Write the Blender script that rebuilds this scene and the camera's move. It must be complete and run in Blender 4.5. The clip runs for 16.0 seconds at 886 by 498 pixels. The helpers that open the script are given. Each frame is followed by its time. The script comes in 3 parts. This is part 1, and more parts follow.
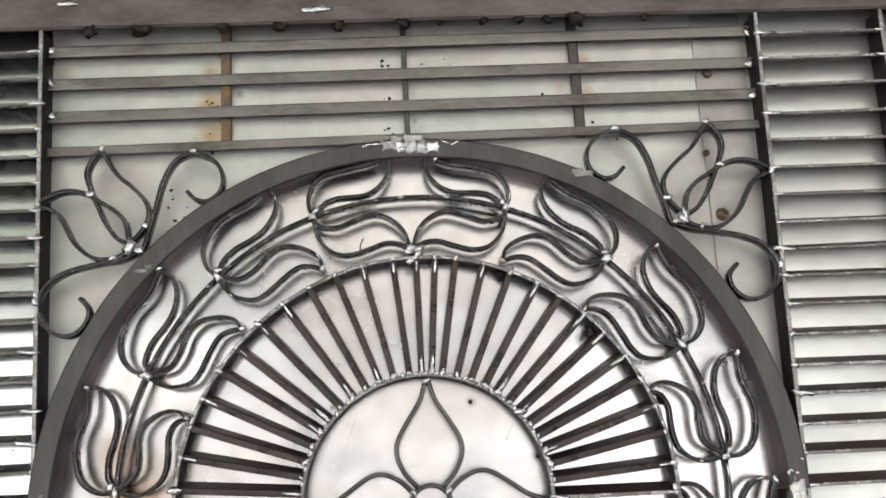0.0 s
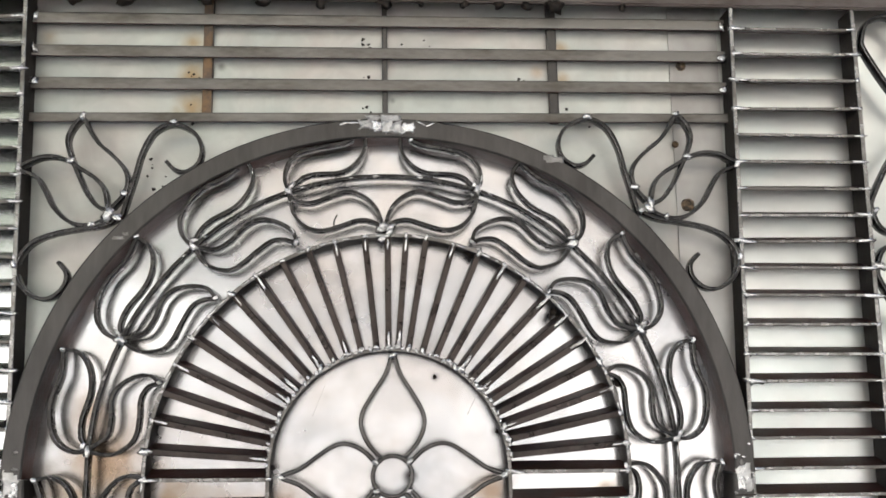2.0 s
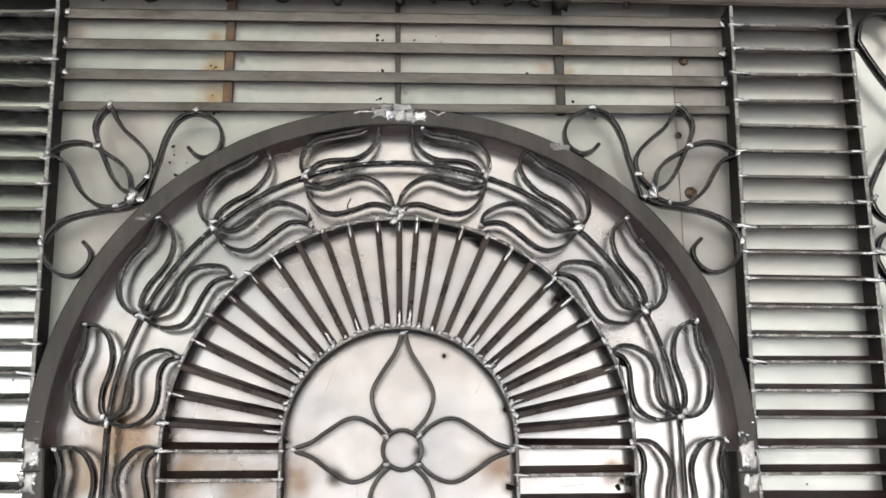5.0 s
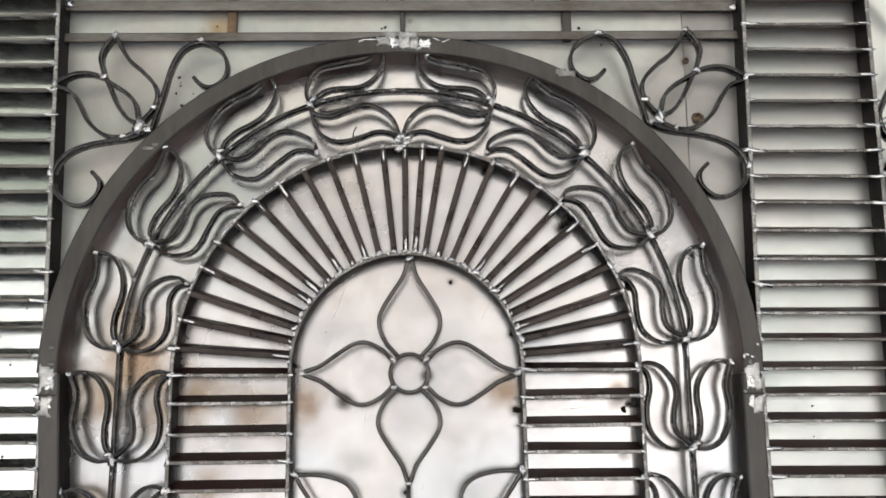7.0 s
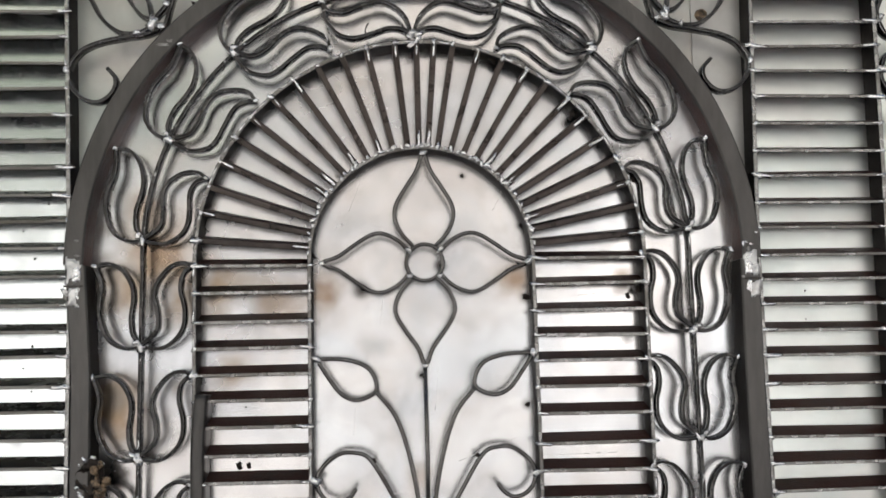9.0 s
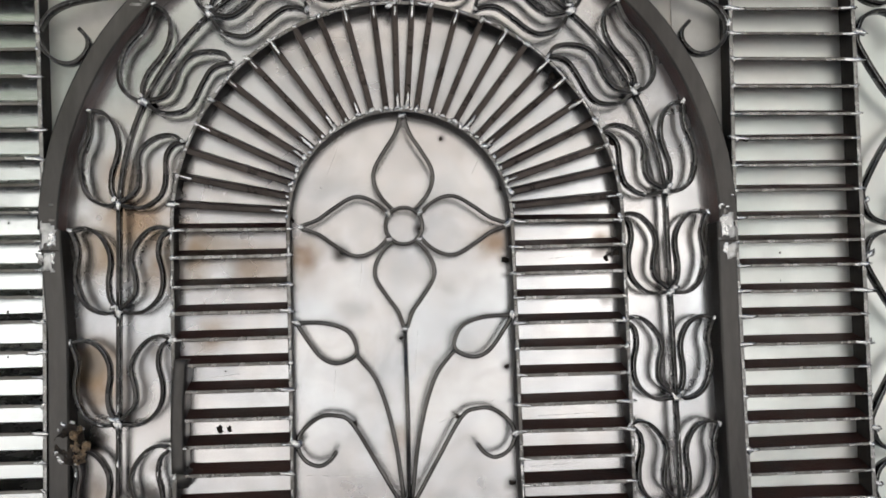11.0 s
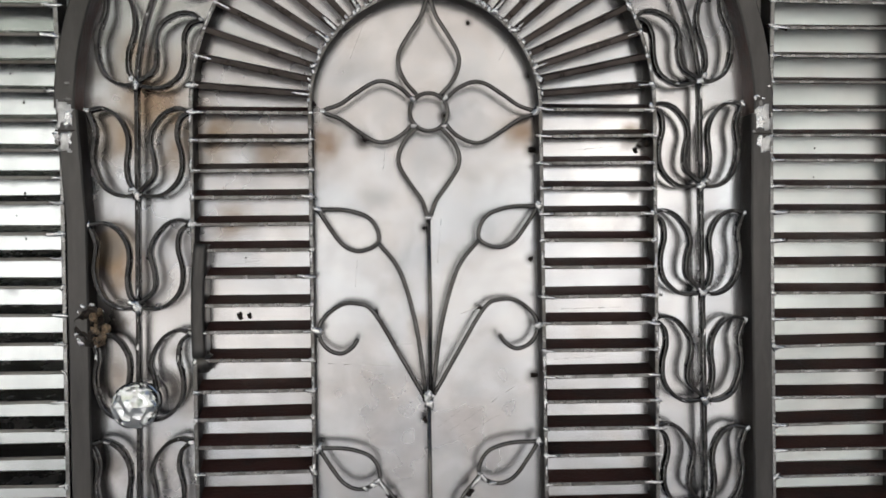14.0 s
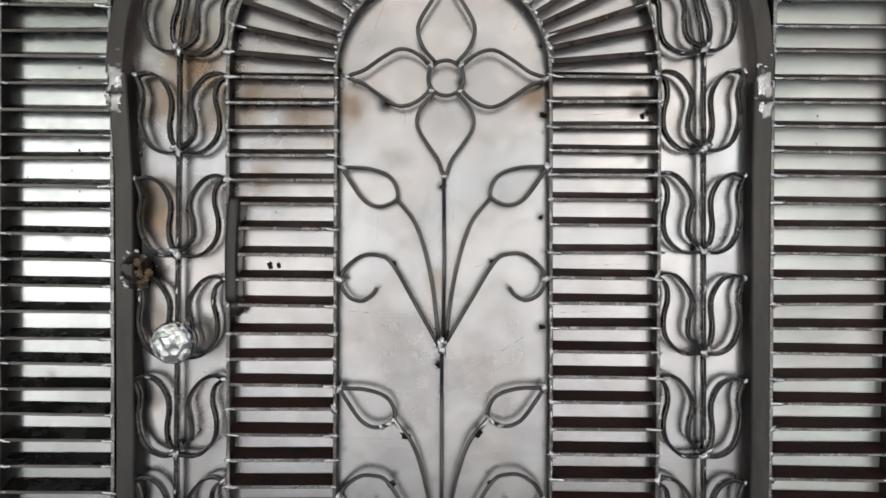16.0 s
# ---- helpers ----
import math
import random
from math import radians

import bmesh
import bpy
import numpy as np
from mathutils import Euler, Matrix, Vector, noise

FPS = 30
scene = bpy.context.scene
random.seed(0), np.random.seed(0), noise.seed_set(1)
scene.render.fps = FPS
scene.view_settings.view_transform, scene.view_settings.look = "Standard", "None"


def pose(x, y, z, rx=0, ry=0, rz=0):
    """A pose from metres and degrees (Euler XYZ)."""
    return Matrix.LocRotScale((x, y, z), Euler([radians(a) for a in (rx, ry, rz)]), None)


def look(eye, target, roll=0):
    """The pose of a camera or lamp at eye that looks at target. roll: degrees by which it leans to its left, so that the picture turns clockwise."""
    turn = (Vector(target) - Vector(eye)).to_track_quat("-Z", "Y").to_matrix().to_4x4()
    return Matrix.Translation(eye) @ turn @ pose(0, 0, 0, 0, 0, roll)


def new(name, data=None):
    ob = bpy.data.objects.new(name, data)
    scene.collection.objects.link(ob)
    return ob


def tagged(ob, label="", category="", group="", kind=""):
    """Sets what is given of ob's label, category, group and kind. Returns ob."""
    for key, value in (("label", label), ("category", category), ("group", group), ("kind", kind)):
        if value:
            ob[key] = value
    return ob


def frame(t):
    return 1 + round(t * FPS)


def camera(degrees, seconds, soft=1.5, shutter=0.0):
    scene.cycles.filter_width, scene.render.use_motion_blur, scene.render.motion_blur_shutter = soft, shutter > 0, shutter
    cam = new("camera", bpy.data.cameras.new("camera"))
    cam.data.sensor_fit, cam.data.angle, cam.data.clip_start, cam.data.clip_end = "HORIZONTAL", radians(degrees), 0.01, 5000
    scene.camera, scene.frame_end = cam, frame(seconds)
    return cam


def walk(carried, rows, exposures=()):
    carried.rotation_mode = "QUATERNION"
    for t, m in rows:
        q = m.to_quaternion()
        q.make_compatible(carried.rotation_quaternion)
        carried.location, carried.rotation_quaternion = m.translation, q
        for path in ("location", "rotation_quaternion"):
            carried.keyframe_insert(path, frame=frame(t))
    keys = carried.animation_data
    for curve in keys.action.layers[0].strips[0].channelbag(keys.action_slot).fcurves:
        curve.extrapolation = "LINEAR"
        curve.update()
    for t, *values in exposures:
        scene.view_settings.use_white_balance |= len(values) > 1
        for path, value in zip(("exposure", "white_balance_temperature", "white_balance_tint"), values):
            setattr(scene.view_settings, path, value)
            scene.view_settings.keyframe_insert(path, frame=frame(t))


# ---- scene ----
cam = camera(52.0, 16.0, 1.65)
PATH = [
    (0, (-0.011, -1.072, 1.441), (0.071, 0.875, 1.892), -2.6),
    (0.5, (0.006, -1.069, 1.445), (0.094, 0.882, 1.879), -2.7),
    (1, (0.016, -1.075, 1.453), (0.099, 0.876, 1.889), -1.8),
    (1.5, (0.016, -1.101, 1.453), (0.122, 0.849, 1.886), -0.7),
    (2, (0.007, -1.109, 1.457), (0.118, 0.854, 1.822), -0.4),
    (2.5, (-0.002, -1.115, 1.46), (0.111, 0.853, 1.799), -0.5),
    (3, (-0.002, -1.113, 1.461), (0.111, 0.859, 1.773), -0.6),
    (3.2, (0.0, -1.113, 1.46), (0.127, 0.858, 1.78), -0.8),
    (5.3, (0.019, -1.13, 1.361), (0.086, 0.812, 1.833), 0.0),
    (5.5, (0.022, -1.129, 1.359), (0.09, 0.818, 1.814), -0.2),
    (6, (0.022, -1.124, 1.352), (0.099, 0.831, 1.768), -0.1),
    (6.5, (0.019, -1.126, 1.344), (0.093, 0.835, 1.729), -0.2),
    (7, (0.028, -1.125, 1.325), (0.066, 0.838, 1.708), -0.2),
    (7.5, (0.03, -1.133, 1.312), (0.065, 0.834, 1.671), -0.6),
    (8, (0.004, -1.152, 1.285), (0.028, 0.823, 1.601), -0.8),
    (8.2, (-0.005, -1.153, 1.28), (0.055, 0.826, 1.562), -0.9),
    (10.3, (-0.029, -1.166, 1.284), (0.097, 0.821, 1.47), -1.0),
    (10.5, (-0.028, -1.165, 1.285), (0.117, 0.822, 1.461), -1.2),
    (11, (-0.031, -1.157, 1.281), (0.121, 0.832, 1.414), -1.2),
    (11.5, (-0.042, -1.148, 1.274), (0.119, 0.842, 1.386), -1.0),
    (12, (-0.043, -1.129, 1.271), (0.124, 0.863, 1.326), -0.7),
    (12.5, (-0.046, -1.121, 1.26), (0.154, 0.868, 1.316), -0.4),
    (13, (-0.052, -1.126, 1.245), (0.135, 0.865, 1.303), -0.1),
    (13.5, (-0.056, -1.131, 1.238), (0.124, 0.861, 1.261), -0.1),
    (14, (-0.048, -1.129, 1.232), (0.081, 0.866, 1.208), -0.2),
    (14.5, (-0.036, -1.134, 1.217), (0.066, 0.862, 1.262), 0.6),
    (15, (-0.016, -1.172, 1.201), (0.093, 0.824, 1.235), 1.1),
    (15.5, (0.003, -1.203, 1.187), (0.024, 0.797, 1.216), 0.9),
    (16, (0.01, -1.214, 1.175), (0.005, 0.786, 1.151), 0.7),
]
walk(cam, [(t, look(eye, target, roll)) for t, eye, target, roll in PATH], [(0.0, 1.16, 6290, 8), (3.0, 1.12, 6290, 8), (7.0, 1.01, 6250, 8), (8.0, 0.93, 6230, 8), (10.5, 0.79, 6200, 7), (14.0, 0.68, 6180, 7), (16.0, 0.63, 6170, 7)])

# ---- world and sun ----
world = bpy.data.worlds.new("sky")
scene.world = world
world.use_nodes = True
wn = world.node_tree
sky = wn.nodes.new("ShaderNodeTexSky")
sky.sky_type = 'NISHITA'
sky.sun_disc = False
sky.sun_elevation = radians(48)
sky.sun_rotation = radians(10)
sky.air_density = 1.0
sky.dust_density = 6.0
sky.ozone_density = 0.3
wn.links.new(sky.outputs[0], wn.nodes["Background"].inputs[0])
wn.nodes["Background"].inputs[1].default_value = 0.10

sun_data = bpy.data.lights.new("sun", 'SUN')
sun_data.energy = 4.0
sun_data.angle = radians(2.0)
sun_data.color = (1.0, 0.99, 0.985)
sun = new("sun", sun_data)
sun.matrix_world = look((1.5, 2.0, 9.0), (0.0, -6.0, 0.0))


# ---- materials ----
def mat(name, base, rough=0.5, metal=0.0, vary=(), scale=30.0, amount=0.5, bump=0.0, bump_scale=200.0,
        rough_vary=0.0, per_piece=0.0, stretch=(1, 1, 1), gloss=0.5):
    """A surface with a base colour, a second colour laid in by noise at two scales, uneven gloss and fine relief."""
    m = bpy.data.materials.new(name)
    m.use_nodes = True
    nt = m.node_tree
    nd, ln = nt.nodes, nt.links
    bsdf = nd["Principled BSDF"]
    bsdf.inputs["Metallic"].default_value = metal
    bsdf.inputs["Specular IOR Level"].default_value = gloss
    geo = nd.new("ShaderNodeNewGeometry")
    mp = nd.new("ShaderNodeMapping")
    mp.inputs["Scale"].default_value = stretch
    ln.new(geo.outputs["Position"], mp.inputs["Vector"])
    n1 = nd.new("ShaderNodeTexNoise")
    n1.inputs["Scale"].default_value = scale
    n1.inputs["Detail"].default_value = 6
    n2 = nd.new("ShaderNodeTexNoise")
    n2.inputs["Scale"].default_value = scale * 7
    n2.inputs["Detail"].default_value = 4
    ln.new(mp.outputs[0], n1.inputs["Vector"])
    ln.new(mp.outputs[0], n2.inputs["Vector"])
    mul = nd.new("ShaderNodeMath")
    mul.operation = 'MULTIPLY_ADD'
    mul.inputs[1].default_value = 0.35
    ln.new(n2.outputs[0], mul.inputs[0])
    ln.new(n1.outputs[0], mul.inputs[2])
    rng = nd.new("ShaderNodeMapRange")
    rng.inputs["From Min"].default_value = 0.52
    rng.inputs["From Max"].default_value = 0.86
    rng.inputs["To Max"].default_value = amount
    if per_piece:
        info = nd.new("ShaderNodeObjectInfo")
        add = nd.new("ShaderNodeMath")
        add.operation = 'MULTIPLY_ADD'
        add.inputs[1].default_value = per_piece
        ln.new(info.outputs["Random"], add.inputs[0])
        ln.new(mul.outputs[0], add.inputs[2])
        ln.new(add.outputs[0], rng.inputs["Value"])
    else:
        ln.new(mul.outputs[0], rng.inputs["Value"])
    mix = nd.new("ShaderNodeMix")
    mix.data_type = 'RGBA'
    mix.inputs["A"].default_value = (*base, 1)
    mix.inputs["B"].default_value = (*(vary or base), 1)
    ln.new(rng.outputs[0], mix.inputs["Factor"])
    ln.new(mix.outputs["Result"], bsdf.inputs["Base Color"])
    rr = nd.new("ShaderNodeMapRange")
    rr.inputs["From Min"].default_value = 0.4
    rr.inputs["From Max"].default_value = 0.9
    rr.inputs["To Min"].default_value = max(0.02, rough - rough_vary)
    rr.inputs["To Max"].default_value = rough + rough_vary
    ln.new(mul.outputs[0], rr.inputs["Value"])
    ln.new(rr.outputs[0], bsdf.inputs["Roughness"])
    if bump:
        n3 = nd.new("ShaderNodeTexNoise")
        n3.inputs["Scale"].default_value = bump_scale
        n3.inputs["Detail"].default_value = 5
        ln.new(mp.outputs[0], n3.inputs["Vector"])
        bp = nd.new("ShaderNodeBump")
        bp.inputs["Strength"].default_value = bump
        bp.inputs["Distance"].default_value = 0.002
        ln.new(n3.outputs[0], bp.inputs["Height"])
        ln.new(bp.outputs[0], bsdf.inputs["Normal"])
    return m


def stains(m, spots, colour):
    """Heat tint and scorch on a sheet round welds: x, z, radius, strength of each."""
    nt = m.node_tree
    nd, ln = nt.nodes, nt.links
    bsdf = nd["Principled BSDF"]
    source = bsdf.inputs["Base Color"].links[0].from_socket
    geo = nd.new("ShaderNodeNewGeometry")
    wob = nd.new("ShaderNodeTexNoise")
    wob.inputs["Scale"].default_value = 22
    wob.inputs["Detail"].default_value = 5
    ln.new(geo.outputs["Position"], wob.inputs["Vector"])
    total = None
    for x, z, r, strength in spots:
        d = nd.new("ShaderNodeVectorMath")
        d.operation = 'DISTANCE'
        d.inputs[1].default_value = (x, D, z)
        ln.new(geo.outputs["Position"], d.inputs[0])
        w = nd.new("ShaderNodeMath")
        w.operation = 'MULTIPLY_ADD'
        w.inputs[1].default_value = r * 1.6
        ln.new(wob.outputs[0], w.inputs[0])
        ln.new(d.outputs["Value"], w.inputs[2])
        f = nd.new("ShaderNodeMapRange")
        f.interpolation_type = 'SMOOTHSTEP'
        f.inputs["From Min"].default_value = r * 0.7
        f.inputs["From Max"].default_value = r * 1.9
        f.inputs["To Min"].default_value = strength
        f.inputs["To Max"].default_value = 0
        ln.new(w.outputs[0], f.inputs["Value"])
        if total is None:
            total = f.outputs[0]
        else:
            mx = nd.new("ShaderNodeMath")
            mx.operation = 'MAXIMUM'
            ln.new(total, mx.inputs[0])
            ln.new(f.outputs[0], mx.inputs[1])
            total = mx.outputs[0]
    mix = nd.new("ShaderNodeMix")
    mix.data_type = 'RGBA'
    mix.inputs["B"].default_value = (*colour, 1)
    ln.new(total, mix.inputs["Factor"])
    ln.new(source, mix.inputs["A"])
    ln.new(mix.outputs["Result"], bsdf.inputs["Base Color"])


def heat_tint(m, first, second, scale, amount):
    """Faint oxide colours that drift across bare steel from one hue to another, with wiped cloudy patches."""
    nt = m.node_tree
    nd, ln = nt.nodes, nt.links
    bsdf = nd["Principled BSDF"]
    source = bsdf.inputs["Base Color"].links[0].from_socket
    geo = nd.new("ShaderNodeNewGeometry")
    drift = nd.new("ShaderNodeTexNoise")
    drift.inputs["Scale"].default_value = scale
    drift.inputs["Detail"].default_value = 4
    drift.inputs["Distortion"].default_value = 1.2
    ln.new(geo.outputs["Position"], drift.inputs["Vector"])
    ramp = nd.new("ShaderNodeValToRGB")
    ramp.color_ramp.elements[0].position = 0.36
    ramp.color_ramp.elements[0].color = (*first, 1)
    ramp.color_ramp.elements[1].position = 0.64
    ramp.color_ramp.elements[1].color = (*second, 1)
    middle = ramp.color_ramp.elements.new(0.5)
    middle.color = (*[(a + b) / 2 for a, b in zip(first, second)], 1)
    ln.new(drift.outputs[0], ramp.inputs[0])
    mix = nd.new("ShaderNodeMix")
    mix.data_type = 'RGBA'
    mix.blend_type = 'MULTIPLY'
    mix.inputs["Factor"].default_value = amount
    ln.new(source, mix.inputs["A"])
    ln.new(ramp.outputs[0], mix.inputs["B"])
    ln.new(mix.outputs["Result"], bsdf.inputs["Base Color"])


D = 0.031          # from the front edges of the bars to the sheet
SLOPE = 0.30       # the slats rise by this much towards the sheet

sheet_mat = mat("bare_sheet_steel", (0.78, 0.77, 0.765), 0.235, 1.0, (0.54, 0.52, 0.515), 3.5, 1.0, 0.8, 4, 0.08)
stains(sheet_mat, [(-0.37, 1.36, 0.06, 0.9), (-0.305, 1.345, 0.055, 0.95), (-0.345, 1.388, 0.085, 0.9), (-0.30, 1.380, 0.06, 0.9), (-0.388, 1.380, 0.055, 0.85), (-0.345, 1.44, 0.06, 0.6), (-0.25, 1.357, 0.06, 0.9), (-0.19, 1.34, 0.06, 0.7), (-0.385, 1.21, 0.065, 1.0), (-0.38, 1.06, 0.05, 0.7), (-0.31, 1.03, 0.05, 0.6),
                   (-0.125, 1.35, 0.03, 0.9), (0.125, 1.37, 0.035, 0.8), (-0.24, 1.25, 0.035, 0.8), (0.27, 1.37, 0.025, 0.8)],
       (0.27, 0.19, 0.12))
smudge = random.Random(3)
stains(sheet_mat, [(smudge.uniform(-0.12, 0.14) if k < 6 else smudge.choice((-1, 1)) * smudge.uniform(0.16, 0.40), smudge.uniform(0.85, 1.65), smudge.uniform(0.02, 0.05),
                    smudge.uniform(0.35, 0.7)) for k in range(14)] + [(-0.36, 1.09, 0.04, 0.8), (-0.33, 1.17, 0.04, 0.7), (-0.38, 0.98, 0.05, 0.7), (-0.31, 1.02, 0.03, 0.6)],
       (0.40, 0.39, 0.385))
side_sheet_mat = mat("side_sheet_steel", (0.62, 0.612, 0.595), 0.48, 0.7, (0.53, 0.523, 0.508), 5, 1.0, 0.5, 6, 0.08)
stains(side_sheet_mat, [(-0.256, 1.945, 0.022, 0.9), (-0.257, 1.897, 0.026, 1.0), (-0.255, 1.857, 0.030, 1.0), (-0.272, 1.850, 0.016, 0.7), (0.232, 1.945, 0.014, 0.7), (0.232, 1.90, 0.014, 0.7), (0.20, 1.91, 0.012, 0.5),
                        (-0.44, 1.95, 0.02, 0.6), (-0.445, 1.89, 0.016, 0.5)], (0.44, 0.29, 0.15))
stains(side_sheet_mat, [(0.394, 1.921, 0.012, 1.0), (0.393, 1.729, 0.014, 1.0), (0.381, 1.811, 0.009, 0.9), (-0.245, 1.975, 0.010, 0.8), (0.236, 1.975, 0.010, 0.8), (-0.218, 1.912, 0.008, 0.9),
                        (0.006, 1.868, 0.006, 0.8), (0.205, 1.895, 0.006, 0.8), (0.44, 1.60, 0.012, 0.6), (0.432, 1.75, 0.014, 0.6), (0.436, 1.87, 0.012, 0.6)], (0.075, 0.062, 0.052))
stains(sheet_mat, [(-0.127, 1.362, 0.030, 1.0), (0.135, 1.368, 0.028, 0.9), (-0.118, 1.345, 0.022, 0.9), (-0.36, 1.47, 0.03, 0.7), (-0.33, 1.40, 0.03, 0.8), (0.0, 1.12, 0.02, 0.5)], (0.30, 0.215, 0.15))
stains(sheet_mat, [(-0.072, 1.356, 0.016, 1.0), (0.030, 1.388, 0.011, 1.0), (0.003, 1.245, 0.010, 0.9), (0.003, 1.003, 0.013, 0.8), (0.06, 1.507, 0.008, 0.9), (0.137, 1.44, 0.011, 0.9), (0.141, 1.345, 0.011, 0.9),
                   (0.140, 1.205, 0.011, 0.9), (0.143, 1.055, 0.012, 0.9), (0.272, 1.36, 0.020, 0.9), (-0.268, 1.352, 0.012, 0.7), (0.274, 1.29, 0.010, 0.6), (0.202, 1.577, 0.012, 0.8), (-0.105, 1.507, 0.005, 0.7)], (0.055, 0.048, 0.044))
stains(sheet_mat, [(-0.402, 1.48, 0.032, 0.75), (-0.407, 1.44, 0.036, 0.9), (-0.408, 1.39, 0.036, 0.95), (-0.405, 1.34, 0.030, 0.85), (-0.395, 1.30, 0.024, 0.8), (-0.385, 1.22, 0.024, 0.8), (-0.31, 1.235, 0.018, 0.7), (-0.39, 1.12, 0.030, 0.9), (-0.385, 1.07, 0.022, 0.8), (-0.39, 0.95, 0.022, 0.7),
                   (-0.31, 1.09, 0.016, 0.7), (-0.30, 0.95, 0.016, 0.6), (-0.345, 1.285, 0.012, 0.7), (-0.345, 1.148, 0.012, 0.7), (0.36, 1.02, 0.014, 0.5), (0.30, 1.38, 0.012, 0.6)], (0.20, 0.175, 0.15))
heat_tint(sheet_mat, (0.72, 0.715, 0.71), (1.0, 1.0, 1.0), 17, 0.5)
heat_tint(side_sheet_mat, (0.76, 0.755, 0.75), (1.0, 1.0, 1.0), 20, 0.5)
heat_tint(sheet_mat, (0.95, 0.90, 0.87), (0.84, 0.88, 0.93), 7, 0.6)
heat_tint(side_sheet_mat, (0.98, 0.90, 0.84), (0.88, 0.97, 0.90), 6, 0.6)
right_sheet_mat = mat("pale_sheet_steel", (0.79, 0.795, 0.78), 0.38, 0.88, (0.68, 0.685, 0.67), 5, 1.0, 0.5, 6, 0.08)
heat_tint(right_sheet_mat, (0.96, 0.92, 0.87), (0.90, 0.97, 0.92), 6, 0.5)
left_sheet_mat = mat("glossy_sheet_steel", (0.70, 0.715, 0.70), 0.20, 1.0, (0.50, 0.512, 0.50), 9, 0.8, 0.5, 5, 0.06)
stains(left_sheet_mat, [(-0.508, 1.30, 0.008, 0.8), (-0.507, 1.215, 0.008, 0.7), (-0.510, 1.17, 0.011, 0.7), (-0.507, 1.075, 0.010, 0.7), (-0.56, 1.075, 0.013, 0.5), (-0.54, 1.44, 0.010, 0.7),
                        (-0.50, 1.42, 0.009, 0.8), (-0.465, 1.22, 0.007, 0.6), (-0.53, 0.98, 0.012, 0.6), (-0.49, 0.93, 0.010, 0.6), (-0.545, 1.55, 0.012, 0.5)], (0.20, 0.205, 0.20))
strip_mat = mat("dull_strip_steel", (0.46, 0.45, 0.43), 0.5, 1.0, (0.36, 0.34, 0.32), 9, 0.8, 0.2, 20, 0.05)
top_bar_mat = mat("scuffed_bar_front", (0.105, 0.094, 0.080), 0.42, 0.6, (0.24, 0.225, 0.205), 30, 0.9, 0.35, 200, 0.10, 0.15, (0.35, 1, 1), 0.3)
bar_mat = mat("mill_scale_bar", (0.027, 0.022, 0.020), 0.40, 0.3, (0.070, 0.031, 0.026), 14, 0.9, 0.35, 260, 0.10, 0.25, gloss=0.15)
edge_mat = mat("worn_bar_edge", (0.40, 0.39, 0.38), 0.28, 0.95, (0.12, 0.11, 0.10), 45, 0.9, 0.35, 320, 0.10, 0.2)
fan_mat = mat("dark_bar_front", (0.024, 0.019, 0.0175), 0.30, 0.7, (0.075, 0.062, 0.056), 30, 0.9, 0.3, 260, 0.1, 0.2, gloss=0.2)
rod_mat = mat("mill_scale_rod", (0.024, 0.0215, 0.020), 0.25, 0.6, (0.15, 0.142, 0.136), 26, 0.45, 0.25, 260, 0.08, gloss=0.2)
strip_edge_mat = mat("worn_strip_edge", (0.10, 0.094, 0.09), 0.22, 0.9, (0.72, 0.71, 0.70), 24, 0.7, 0.3, 260, 0.08)
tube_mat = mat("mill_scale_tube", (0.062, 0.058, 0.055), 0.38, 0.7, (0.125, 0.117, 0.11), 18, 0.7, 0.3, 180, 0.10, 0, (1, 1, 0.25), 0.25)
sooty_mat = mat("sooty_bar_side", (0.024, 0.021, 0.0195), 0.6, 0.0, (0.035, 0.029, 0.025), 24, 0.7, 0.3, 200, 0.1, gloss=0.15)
flower_mat = mat("bright_rod", (0.15, 0.143, 0.136), 0.19, 0.9, (0.06, 0.052, 0.047), 30, 0.8, 0.2, 260, 0.08)
weld_mat = mat("weld_metal", (0.93, 0.92, 0.91), 0.22, 1.0, (0.40, 0.38, 0.36), 120, 0.6, 0.5, 400, 0.10)
ground_mat = mat("ground_weld", (0.34, 0.33, 0.32), 0.34, 1.0, (0.16, 0.15, 0.14), 70, 1.0, 0.5, 300, 0.10)
patch_mat = mat("rough_weld_patch", (0.62, 0.61, 0.60), 0.34, 0.9, (0.30, 0.29, 0.28), 90, 0.8, 0.5, 300, 0.10)
scorch_mat = mat("scorched_weld", (0.014, 0.012, 0.011), 0.36, 0.4, (0.045, 0.033, 0.025), 150, 0.8, 0.6, 400, 0.1, gloss=0.25)
rust_mat = mat("rusty_hub", (0.04, 0.031, 0.025), 0.5, 0.4, (0.36, 0.25, 0.15), 160, 0.9, 0.8, 300, 0.1)
rusty_bar_mat = mat("rusty_bar_front", (0.085, 0.068, 0.055), 0.6, 0.3, (0.25, 0.15, 0.075), 40, 0.9, 0.4, 220, 0.1)
beam_mat = mat("red_oxide_beam", (0.085, 0.064, 0.056), 0.5, 0.35, (0.24, 0.215, 0.20), 26, 0.55, 0.4, 150, 0.1, 0, (0.4, 1, 1))
plaster_mat = mat("pale_plaster", (0.47, 0.467, 0.46), 0.85, 0, (0.41, 0.407, 0.40), 2, 0.8, 0.3, 60)
concrete_mat = mat("concrete_floor", (0.46, 0.45, 0.44), 0.8, 0, (0.36, 0.352, 0.345), 3, 0.9, 0.4, 80)
roof_mat = mat("roof_boards", (0.72, 0.71, 0.69), 0.8, 0, (0.60, 0.59, 0.57), 3, 0.8, 0.3, 60)

